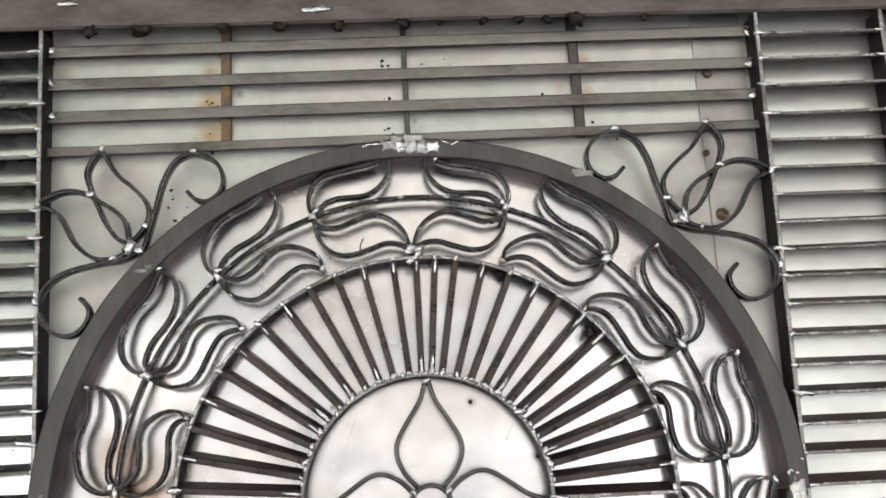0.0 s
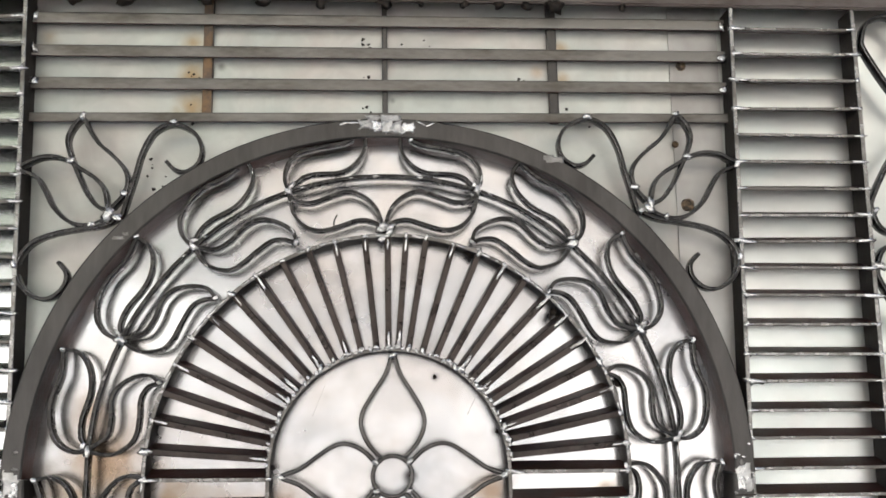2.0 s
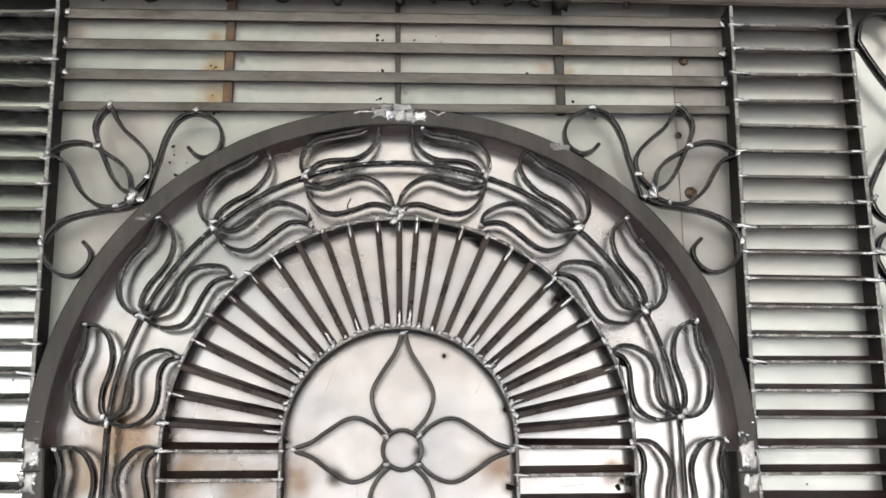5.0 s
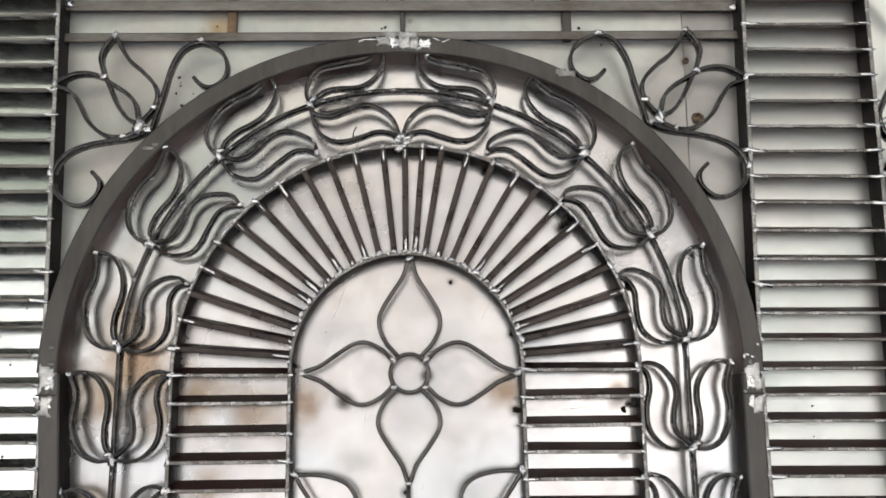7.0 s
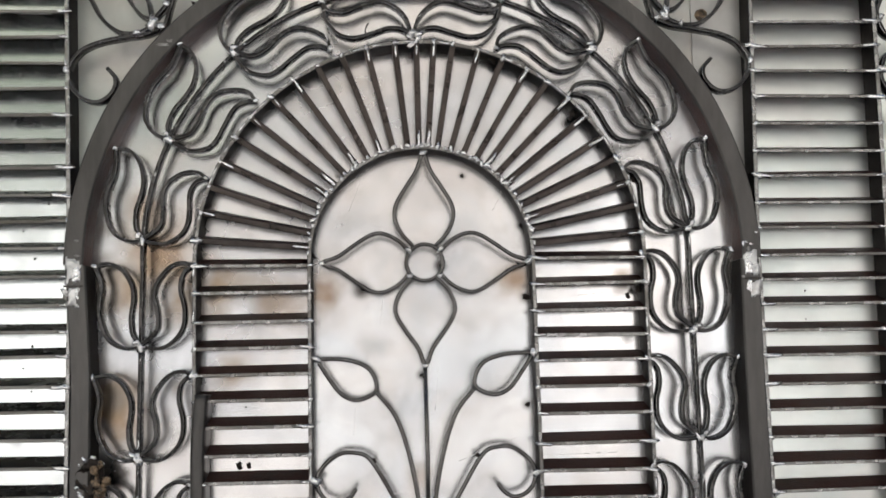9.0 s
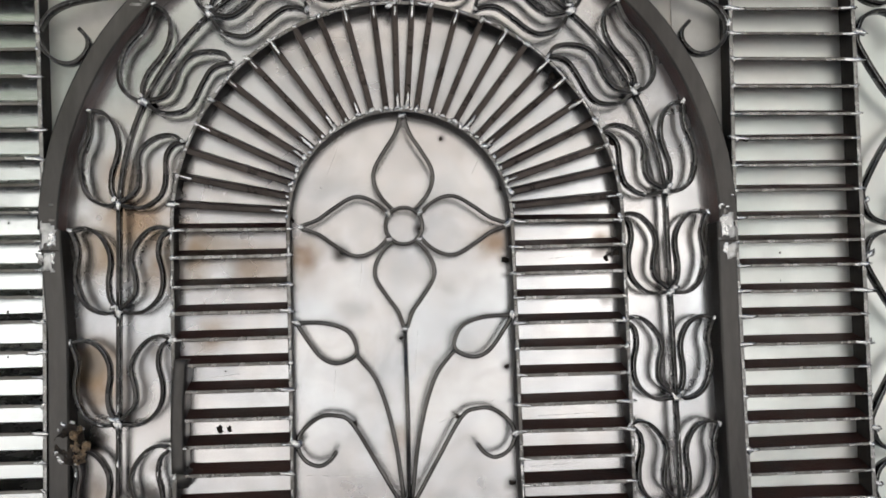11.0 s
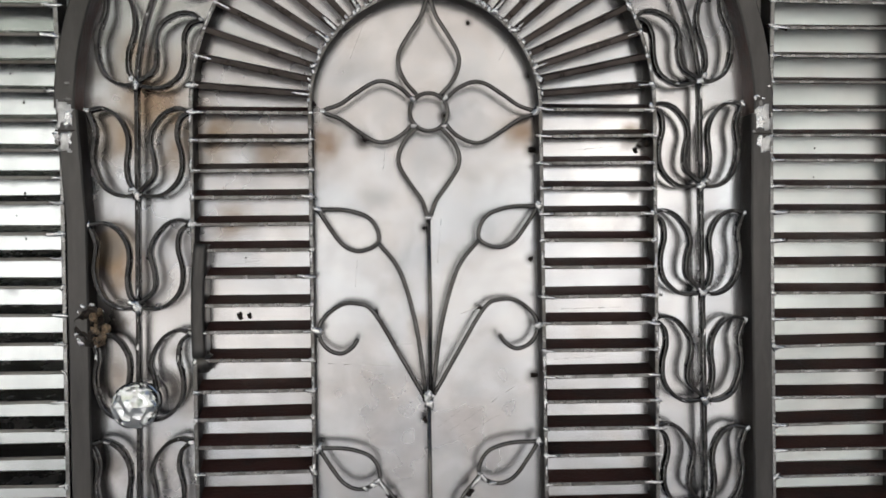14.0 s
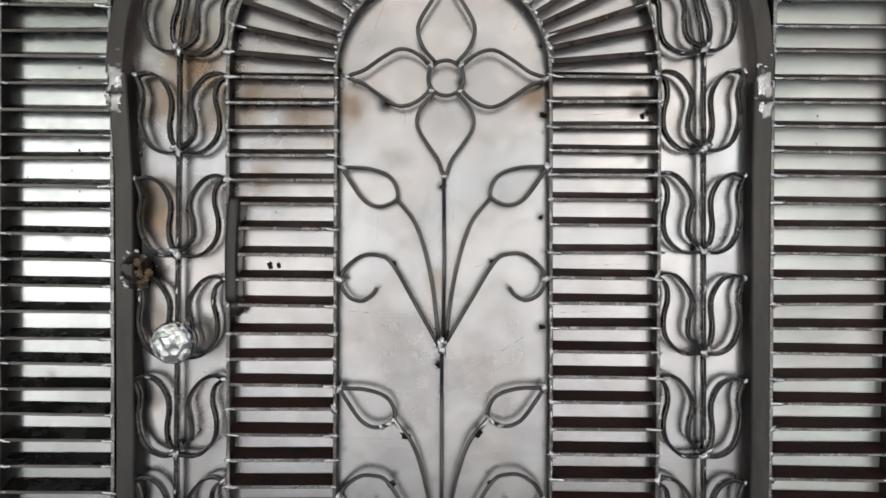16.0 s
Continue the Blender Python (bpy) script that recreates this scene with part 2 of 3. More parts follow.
centre_fascia_mat = mat("pale_fascia", (0.40, 0.382, 0.36), 0.8, 0, (0.35, 0.334, 0.315), 2, 0.8, 0.3, 60)
fascia_mat = mat("grey_fascia", (0.27, 0.262, 0.245), 0.8, 0, (0.22, 0.214, 0.20), 2, 0.8, 0.3, 60)
green_mat = mat("green_boards", (0.105, 0.122, 0.095), 0.7, 0, (0.075, 0.092, 0.067), 3, 0.8, 0.3, 60)
upper_mat = mat("upper_plaster", (0.46, 0.445, 0.41), 0.85, 0, (0.40, 0.387, 0.355), 2, 0.8, 0.3, 60)
west_mat = mat("pale_green_plaster", (0.40, 0.405, 0.345), 0.85, 0, (0.35, 0.355, 0.30), 2, 0.8, 0.3, 60)
white_mat = mat("white_plaster", (0.88, 0.88, 0.87), 0.85, 0, (0.80, 0.80, 0.79), 1, 0.8, 0.3, 60)
chrome_mat = mat("chrome", (0.75, 0.75, 0.74), 0.12, 1.0)
crystal_mat = bpy.data.materials.new("cut_crystal")
crystal_mat.use_nodes = True
cb = crystal_mat.node_tree.nodes["Principled BSDF"]
cb.inputs["Base Color"].default_value = (0.95, 0.96, 0.96, 1)
cb.inputs["Roughness"].default_value = 0.03
cb.inputs["Transmission Weight"].default_value = 1.0
cb.inputs["IOR"].default_value = 1.55


# ---- building helpers ----
def mesh_of(name, bm, *mats, smooth=False):
    me = bpy.data.meshes.new(name)
    bm.normal_update()
    bm.to_mesh(me)
    bm.free()
    for m in mats:
        me.materials.append(m)
    if smooth:
        me.polygons.foreach_set("use_smooth", [True] * len(me.polygons))
    return me


def part(name, bm, material, parent, label="", smooth=False):
    mats = material if isinstance(material, tuple) else (material,)
    ob = new(name, mesh_of(name, bm, *mats, smooth=smooth))
    ob.parent = parent
    return tagged(ob, label)


def thing(name, label, category, kind="", group=""):
    return tagged(new(name), label, category, group, kind)


def box(bm, x0, x1, y0, y1, z0, z1, bevel=0.0):
    vs = bmesh.ops.create_cube(bm, size=1)["verts"]
    for v in vs:
        v.co = Vector(((x0 + x1) / 2 + v.co.x * (x1 - x0), (y0 + y1) / 2 + v.co.y * (y1 - y0), (z0 + z1) / 2 + v.co.z * (z1 - z0)))
    if bevel:
        es = list({e for v in vs for e in v.link_edges})
        bmesh.ops.bevel(bm, geom=es, offset=bevel, segments=2, affect='EDGES')
    return bm


def flat_bar(p, q, thick=0.0045, front=0.0, back=D, rise=0.0):
    """A flat bar on edge from p to q (x, z), its narrow edge to the front and worn bright."""
    bm = bmesh.new()
    a, b = Vector((p[0], 0, p[1])), Vector((q[0], 0, q[1]))
    d = (b - a).normalized()
    n = Vector((-d.z, 0, d.x)) * thick / 2
    c = 0.0007
    ring = [(-1, front + c, 0), (-0.7, front, 0), (0.7, front, 0), (1, front + c, 0), (1, back, 1), (-1, back, 1)]
    rows = []
    for e in (a, b):
        row = []
        for s, y, up in ring:
            row.append(bm.verts.new(e + n * s + Vector((0, y, rise * (back - front) * up))))
        rows.append(row)
    for i in range(6):
        j = (i + 1) % 6
        f = bm.faces.new((rows[0][i], rows[0][j], rows[1][j], rows[1][i]))
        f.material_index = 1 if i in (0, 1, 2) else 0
    bm.faces.new(rows[0][::-1])
    bm.faces.new(rows[1])
    bmesh.ops.recalc_face_normals(bm, faces=bm.faces)
    return bm


def spline(pts, steps=6, closed=False):
    """Catmull-Rom through (x, z) points."""
    out = []
    n = len(pts)
    for i in range(n if closed else n - 1):
        if closed:
            p0, p1, p2, p3 = (pts[(i + k) % n] for k in (-1, 0, 1, 2))
        else:
            p1, p2 = pts[i], pts[i + 1]
            p0 = pts[i - 1] if i else (2 * p1[0] - p2[0], 2 * p1[1] - p2[1])
            p3 = pts[i + 2] if i + 2 < n else (2 * p2[0] - p1[0], 2 * p2[1] - p1[1])
        for k in range(steps):
            t = k / steps
            out.append(tuple(0.5 * (2 * b + (c - a) * t + (2 * a - 5 * b + 4 * c - d) * t * t + (3 * b - a - 3 * c + d) * t ** 3)
                             for a, b, c, d in zip(p0, p1, p2, p3)))
    if not closed:
        out.append(tuple(pts[-1]))
    return out


def sweep(path, section, closed=False, bm=None, front_faces=()):
    """A section of (across, y) swept along a path of (x, z)."""
    bm = bm or bmesh.new()
    n = len(path)
    rows = []
    for i, (x, z) in enumerate(path):
        a = path[(i - 1) % n] if closed or i else path[i]
        b = path[(i + 1) % n] if closed or i < n - 1 else path[i]
        d = Vector((b[0] - a[0], b[1] - a[1]))
        d = d.normalized() if d.length > 1e-9 else Vector((1, 0))
        rows.append([bm.verts.new((x - d.y * s, y, z + d.x * s)) for s, y in section])
    m = len(section)
    for i in range(n if closed else n - 1):
        r0, r1 = rows[i], rows[(i + 1) % n]
        for k in range(m):
            f = bm.faces.new((r0[k], r0[(k + 1) % m], r1[(k + 1) % m], r1[k]))
            if k in front_faces:
                f.material_index = 1
    if not closed:
        bm.faces.new(rows[0][::-1])
        bm.faces.new(rows[-1])
    bmesh.ops.recalc_face_normals(bm, faces=bm.faces)
    return bm


def round_section(r, y, n=8):
    return [(r * math.cos(2 * math.pi * k / n), y + r * math.sin(2 * math.pi * k / n)) for k in range(n)]


def strip_section(w, y0, y1):
    c = 0.0008
    h = w / 2
    return [(-h, y0 + c), (-h + c, y0), (h - c, y0), (h, y0 + c), (h, y1), (-h, y1)]


ROD = round_section(0.0027, 0.0030)
STRIP = [(-0.0024, 0.0014), (-0.0016, 0.0003), (0.0, 0.0), (0.0016, 0.0003), (0.0024, 0.0014), (0.0024, 0.0150), (0.0016, 0.0160), (-0.0016, 0.0160), (-0.0024, 0.0150)]
STRIP_EDGES = (0, 3)
FLAT = strip_section(0.0050, 0.0, D)


def rod(name, pts, parent, label="", closed=False, section=ROD, steps=6):
    path = spline(pts, steps, closed)
    if section is ROD:
        return part(name, sweep(path, section, closed), flower_mat, parent, label, True)
    return part(name, sweep(path, section, closed, front_faces=STRIP_EDGES), (rod_mat, strip_edge_mat), parent, label, True)


# lumps of weld metal: a few meshes shared by all beads
def lump(seed, sx, sy, sz, material, jag=0.3):
    bm = bmesh.new()
    bmesh.ops.create_icosphere(bm, subdivisions=2, radius=1)
    for v in bm.verts:
        k = 1 + 0.8 * noise.noise(v.co * 1.9 + Vector((seed * 7.1, 0, 0))) + jag * noise.noise(v.co * 4.3 + Vector((0, seed * 3.3, 0)))
        v.co = Vector((v.co.x * sx * k, v.co.y * sy * k, v.co.z * sz * k))
    return mesh_of("weld_bead", bm, material, smooth=True)


BEADS = [lump(i, 0.0046, 0.0018, 0.0028, weld_mat, 0.7) for i in range(4)]
STREAKS = [lump(10 + i, 0.0115, 0.0022, 0.0021, weld_mat) for i in range(3)]
SCORCHES = [lump(20 + i, 0.0050, 0.0022, 0.0040, scorch_mat, 0.9) for i in range(3)]
PATCHES = [lump(30 + i, 0.0062, 0.0013, 0.0036, (ground_mat, weld_mat)[i % 2], 0.35) for i in range(4)]
rnd = random.Random(7)


def bead(parent, x, z, y=0.0005, size=1.0, meshes=BEADS, turn=None):
    ob = new("weld_bead" if meshes is not SCORCHES else "scorched_weld", rnd.choice(meshes))
    s = size * rnd.uniform(0.75, 1.25)
    angle = rnd.uniform(0, 180) if turn is None else turn
    ob.matrix_basis = pose(x, y, z, 0, angle, 0) @ Matrix.Diagonal((s, s, s, 1))
    ob.parent = parent
    return ob


# ---- the place round the gate ----
def slab(name, x0, x1, y0, y1, z0, z1, material, label, category):
    ob = new(name, mesh_of(name, box(bmesh.new(), x0, x1, y0, y1, z0, z1), material))
    return tagged(ob, label, category, kind="structure")


slab("ground", -60, 60, -60, 60, -0.2, 0.0, concrete_mat, "worn grey concrete yard in front of the gate", "ground")
slab("wall_north", -3.2, 3.2, 0.12, 0.32, 0, 2.9, plaster_mat, "pale plastered wall behind the steel gate", "wall")
slab("ceiling", -3.4, 3.4, -0.75, 0.4, 2.9, 3.0, roof_mat, "whitewashed boarded canopy over the gate", "ceiling")
slab("wall_east", 3.2, 3.4, -2.6, 0.32, 0, 2.9, plaster_mat, "pale plastered side wall", "wall")
slab("wall_west", -3.4, -3.2, -1.6, 0.32, 0, 2.9, plaster_mat, "pale plastered side wall", "wall")
for name, x0, x1 in (("wall_south", -2.45, 1.45), ("wall_south_east", 4.3, 9.0), ("wall_south_west", -12.0, -5.0)):
    slab(name, x0, x1, -6.2, -6.0, 0, 1.95, plaster_mat, "grey plastered yard wall beside open gateways", "wall")
slab("wall_fascia_west", -5.0, -1.3, -6.25, -5.95, 2.5, 3.9, green_mat, "dark green painted boards above the yard gateway", "wall")
slab("wall_fascia", -1.3, 1.45, -6.25, -5.95, 1.95, 3.9, centre_fascia_mat, "pale grey rendered band above the yard gateway", "wall")
slab("wall_fascia_east", 1.45, 9.0, -6.25, -5.95, 2.6, 3.9, fascia_mat, "grey rendered band above the yard gateway", "wall")
slab("wall_fascia_pier", 2.75, 9.0, -6.25, -5.95, 1.95, 2.6, fascia_mat, "grey rendered yard wall", "wall")
slab("wall_outside", -18.0, 16.0, -10.2, -10.0, 0.0, 3.7, white_mat, "white sunlit house wall beyond the gateways", "wall")
slab("wall_outside_upper_west", -18.0, -1.5, -10.2, -10.0, 3.7, 10.0, west_mat, "pale green upper storey of the house beyond the yard", "wall")
slab("wall_outside_upper", -1.5, 16.0, -10.2, -10.0, 3.7, 10.0, upper_mat, "pale upper storey of the house beyond the yard", "wall")

# ---- the fixed frame of the gate ----
gate = thing("slatted_gate", "bare welded steel gate surround with slatted side panels, unpainted", "gate")


def cut_sheet(outline, y0, y1):
    """A flat sheet cut to an outline of (x, z)."""
    bm = bmesh.new()
    front = [bm.verts.new((x, y0, z)) for x, z in outline]
    back = [bm.verts.new((x, y1, z)) for x, z in outline]
    bm.faces.new(front)
    bm.faces.new(back[::-1])
    for i in range(len(outline)):
        j = (i + 1) % len(outline)
        bm.faces.new((front[i], back[i], back[j], front[j]))
    bmesh.ops.recalc_face_normals(bm, faces=bm.faces)
    return bm


SEAM = [(-0.4315, 0.02), (-0.4335, 0.90), (-0.4385, 1.36), (-0.4625, 2.07)]
RIGHT_SEAM = [(0.4555, 2.07), (0.4445, 1.40), (0.449, 0.90), (0.450, 0.02)]
part("sheet", cut_sheet(SEAM + RIGHT_SEAM, D + 0.003, D + 0.005), side_sheet_mat, gate, "brushed bare steel backing sheet")
part("sheet", cut_sheet([(x + 0.0003, z) for x, z in RIGHT_SEAM] + [(0.80, 0.02), (0.80, 2.07)], D + 0.003, D + 0.005), right_sheet_mat, gate, "pale bare steel backing sheet")
part("sheet", cut_sheet([(x - 0.0003, z) for x, z in SEAM] + [(-0.80, 2.07), (-0.80, 0.02)], D + 0.003, D + 0.005), left_sheet_mat, gate, "glossier bare steel backing sheet with stains")
part("sheet_strip", box(bmesh.new(), 0.379, 0.446, D + 0.0005, D + 0.0028, 1.45, 2.07), strip_mat, gate, "dull grey lapped strip of steel sheet")
part("header_beam", box(bmesh.new(), -0.82, 0.82, -0.004, 0.005, 1.992, 2.075, 0.002), beam_mat, gate, "rust-brown steel header beam with scraped patches")
part("header_flange", box(bmesh.new(), -0.82, 0.82, 0.0055, D + 0.02, 2.071, 2.076, 0.001), beam_mat, gate)
part("bottom_beam", box(bmesh.new(), -0.82, 0.82, -0.004, D + 0.02, 0.0, 0.06, 0.004), beam_mat, gate)

RAILS = {"left": ((-0.431, 0.06), (-0.433, 0.90), (-0.438, 1.36), (-0.462, 1.992)), "right": ((0.450, 0.06), (0.449, 0.90), (0.444, 1.40), (0.456, 1.992))}


def rail_x(side, z):
    pts = RAILS[side]
    for a, b in zip(pts, pts[1:]):
        if z <= b[1]:
            return a[0] + (b[0] - a[0]) * (z - a[1]) / (b[1] - a[1])
    return pts[-1][0]


for pts in RAILS.values():
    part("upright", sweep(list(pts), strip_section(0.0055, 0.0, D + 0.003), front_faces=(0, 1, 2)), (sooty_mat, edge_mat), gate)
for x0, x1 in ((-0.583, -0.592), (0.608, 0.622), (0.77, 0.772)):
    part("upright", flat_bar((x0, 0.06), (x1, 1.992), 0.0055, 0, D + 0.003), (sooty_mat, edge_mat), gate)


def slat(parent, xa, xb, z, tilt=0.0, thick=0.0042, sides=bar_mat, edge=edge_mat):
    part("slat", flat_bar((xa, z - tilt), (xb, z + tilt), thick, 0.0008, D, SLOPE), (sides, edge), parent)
    for x, s in ((xa, 1), (xb, -1)):
        if rnd.random() < 0.75:
            bead(parent, x + s * rnd.uniform(0.002, 0.007), z + s * -tilt + rnd.uniform(-0.0005, 0.0008), 0.0, rnd.uniform(0.55, 1.35), STREAKS, rnd.uniform(-6, 6))
        bead(parent, x, z - s * tilt, 0.0003, rnd.uniform(0.5, 1.05))


RIGHT_Z = [1.963, 1.928, 1.891, 1.852, 1.816, 1.780, 1.744, 1.709, 1.675, 1.641, 1.606, 1.569, 1.532, 1.499, 1.463, 1.430, 1.394, 1.362, 1.330,
           1.296, 1.264, 1.227, 1.195, 1.160, 1.127, 1.093, 1.060, 1.026, 0.992, 0.959, 0.925, 0.891, 0.857, 0.823, 0.789, 0.755]
for z in RIGHT_Z:
    slat(gate, rail_x("right", z) + 0.002, 0.608 + (z - 0.06) * 0.0072, z, rnd.uniform(-0.0006, 0.0012))
LEFT_Z = [1.962 - 0.0344 * i for i in range(14)] + [1.480, 1.446, 1.412, 1.376, 1.340, 1.307, 1.276, 1.239, 1.208, 1.174, 1.140, 1.105, 1.070,
                                                  1.034, 1.000, 0.966, 0.932, 0.897, 0.862, 0.827, 0.793, 0.759]
for z in LEFT_Z:
    slat(gate, -0.583 - (z - 0.06) * 0.0047, rail_x("left", z) - 0.002, z, rnd.uniform(-0.0006, 0.0010), sides=rod_mat, edge=top_bar_mat)

# top panel: four long bars with three dividers
for z in (1.966, 1.921, 1.877):
    part("top_bar", flat_bar((rail_x("left", z) + 0.003, z + 0.0045), (rail_x("right", z) - 0.003, z + 0.0095), 0.0147, 0.018, 0.0235), (bar_mat, top_bar_mat), gate)
    for s, side in ((1, "left"), (-1, "right")):
        bead(gate, rail_x(side, z) + 0.006 * s, z + 0.006, 0.0175, 1.6)
part("top_bar", flat_bar((rail_x("left", 1.834) + 0.003, 1.8355), (rail_x("right", 1.834) - 0.003, 1.8445), 0.0117, 0.018, 0.0235), (bar_mat, top_bar_mat), gate)
for x, thick, face in ((-0.234, 0.0120, rusty_bar_mat), (-0.004, 0.0070, tube_mat), (0.219, 0.0120, tube_mat)):
    part("divider", flat_bar((x + 0.001, 1.838), (x - 0.002, 2.05), thick, 0.0237, D + 0.003), (bar_mat, face), gate)
    bead(gate, x, 1.989, -0.002, 2.0, SCORCHES)
for x in (-0.40, -0.33, -0.17, -0.09, 0.05, 0.10, 0.15, 0.175, 0.31):
    bead(gate, x + rnd.uniform(-0.01, 0.01), 1.989, -0.001, rnd.uniform(0.9, 1.9), SCORCHES)
for x in (-0.43, -0.41, -0.14, -0.115, 0.13, 0.19, 0.24):
    bead(gate, x, 2.018 + rnd.uniform(-0.012, 0.018), -0.0042, rnd.uniform(1.2, 2.4), STREAKS, rnd.uniform(-8, 8))

# ornament in the two upper corners: two scrolls and a two-petal bud
CORNER = {
    "scroll": [(0.320, 1.708), (0.311, 1.742), (0.304, 1.768), (0.296, 1.800), (0.281, 1.826), (0.257, 1.836), (0.231, 1.825), (0.220, 1.806),
               (0.223, 1.786), (0.238, 1.774), (0.253, 1.776), (0.265, 1.787)],
    "lower_scroll": [(0.325, 1.712), (0.345, 1.704), (0.373, 1.700), (0.407, 1.693), (0.432, 1.680), (0.446, 1.657), (0.441, 1.633), (0.422, 1.617),
                     (0.402, 1.615), (0.386, 1.628), (0.383, 1.645), (0.394, 1.659)],
    "upper_petal": [(0.331, 1.727), (0.318, 1.743), (0.313, 1.760), (0.318, 1.777), (0.335, 1.795), (0.353, 1.810), (0.366, 1.828), (0.374, 1.842),
                    (0.385, 1.834), (0.393, 1.815), (0.388, 1.794), (0.377, 1.771), (0.366, 1.749), (0.352, 1.731), (0.338, 1.724)],
    "side_petal": [(0.336, 1.724), (0.342, 1.750), (0.355, 1.765), (0.374, 1.777), (0.390, 1.787), (0.408, 1.792), (0.426, 1.791), (0.440, 1.785),
                   (0.452, 1.776), (0.430, 1.766), (0.418, 1.750), (0.406, 1.729), (0.391, 1.714), (0.375, 1.706), (0.356, 1.706), (0.338, 1.713)],
}
for sx in (1, -1):
    def at_corner(x, z):
        return (x, z) if sx > 0 else (-0.955 * x - 0.0225, z - 0.013)

    corner = part("corner_ornament", sweep(spline([at_corner(x, z) for x, z in CORNER["scroll"]]), STRIP, front_faces=STRIP_EDGES), (rod_mat, strip_edge_mat), gate,
                  "bent strip scrolls and a bud of two petals", True)
    for key in ("lower_scroll", "upper_petal", "side_petal"):
        rod(key, [at_corner(x, z) for x, z in CORNER[key]], corner, section=STRIP)
    for x, z, k in ((0.334, 1.716, 1.9), (0.322, 1.714, 1.3), (0.316, 1.745, 1.2), (0.257, 1.838, 1.3), (0.374, 1.843, 1.3), (0.451, 1.776, 1.2), (0.447, 1.655, 1.1), (0.355, 1.706, 1.2),
                    (0.386, 1.786, 1.2), (0.335, 1.724, 1.2)):
        bead(corner, *at_corner(x, z), 0, k)

# scroll panel beyond the outer upright: mirrored curls, one pair every 0.3 m
LOBE = [(0.690, 0.150), (0.652, 0.118), (0.616, 0.058), (0.612, 0.038), (0.622, 0.014), (0.649, 0.005), (0.672, 0.018), (0.676, 0.036), (0.664, 0.044)]
for node in (0.779, 1.079, 1.379, 1.679):
    for up in (1, -1):
        for mx in (0, 1):
            rod("side_scroll", [((x if not mx else 1.386 - x) + 0.006 + (node - 1.0) * 0.012, node + up * z) for x, z in LOBE], gate, section=STRIP)
    bead(gate, 0.622 + (node - 1.0) * 0.01, node + 0.036, 0, 1.3)
    bead(gate, 0.622 + (node - 1.0) * 0.01, node - 0.036, 0, 1.3)
for mx in (0, 1):
    rod("side_scroll", [((x if not mx else 1.386 - x) + 0.022, 1.990 - z) for x, z in LOBE], gate, section=STRIP)

# ---- the arched door leaf ----
CX, CZ = 0.004, 1.390
door = thing("gate_leaf", "unpainted arched steel gate leaf with tulip ironwork, closed", "gate")


def arc(cx, cz, r, a0, a1, n):
    return [(cx + r * math.cos(radians(a0 + (a1 - a0) * i / n)), cz + r * math.sin(radians(a0 + (a1 - a0) * i / n))) for i in range(n + 1)]


outline = [(-0.415, 0.07), (0.428, 0.07)] + arc(0.0, CZ, 0.432, 0, 180, 48)
part("door_sheet", cut_sheet(outline, D, D + 0.0018), sheet_mat, door, "bare steel sheet with heat tint and scratches")

TUBE = [(-0.0125, -0.002), (-0.0105, -0.004), (0.0105, -0.004), (0.0125, -0.002), (0.0125, D), (-0.0125, D)]
def arch_line(n):
    """The middle line of the arched tube, bent by hand: fuller at the shoulders than a true half circle."""
    pts = []
    for i in range(n + 1):
        a = math.pi * i / n
        r = 0.4335 + (0.003 if a < math.pi / 2 else 0.001) * math.sin(2 * a) ** 2 - 0.005 * math.sin(a) ** 6
        pts.append((r * math.cos(a), CZ + r * math.sin(a)))
    return pts


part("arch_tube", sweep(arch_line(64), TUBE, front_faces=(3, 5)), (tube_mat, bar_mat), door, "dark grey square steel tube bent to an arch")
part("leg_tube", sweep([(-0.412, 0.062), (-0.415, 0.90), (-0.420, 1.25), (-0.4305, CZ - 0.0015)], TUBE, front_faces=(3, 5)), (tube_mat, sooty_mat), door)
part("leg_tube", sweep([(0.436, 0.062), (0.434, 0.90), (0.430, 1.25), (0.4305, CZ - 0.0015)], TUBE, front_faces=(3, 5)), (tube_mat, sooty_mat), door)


def weld_patch(parent, x, z, w, h, seed, material, thick=0.0016):
    """A rough patch of ground-down weld metal on the face of a tube, with a ragged outline."""
    nx, nz = 12, 14
    bm = bmesh.new()
    verts, keep = {}, set()
    for i in range(nx + 1):
        for k in range(nz + 1):
            u, v = 2 * i / nx - 1, 2 * k / nz - 1
            if max(abs(u), abs(v)) ** 3 + 0.75 * noise.noise(Vector((u * 2.1, v * 2.1, seed * 5.3))) < 0.62:
                keep.add((i, k))
    inner = {p for p in keep if all((p[0] + a, p[1] + b) in keep for a in (-1, 0, 1) for b in (-1, 0, 1))}
    for i, k in keep:
        u, v = 2 * i / nx - 1, 2 * k / nz - 1
        lift = thick * (0.6 + 0.6 * noise.noise(Vector((u * 2.6, v * 2.6, seed * 2.7)))) if (i, k) in inner else -0.0012
        verts[i, k] = bm.verts.new((x + u * w / 2 + 0.0006 * noise.noise(Vector((v * 6, seed, u))), -0.004 - lift, z + v * h / 2))
    for i in range(nx):
        for k in range(nz):
            corner = [(i, k), (i + 1, k), (i + 1, k + 1), (i, k + 1)]
            if all(c in keep for c in corner):
                bm.faces.new([verts[c] for c in corner])
    bmesh.ops.recalc_face_normals(bm, faces=bm.faces)
    return part("weld_patch", bm, material, parent, "rough bright weld patch", True)


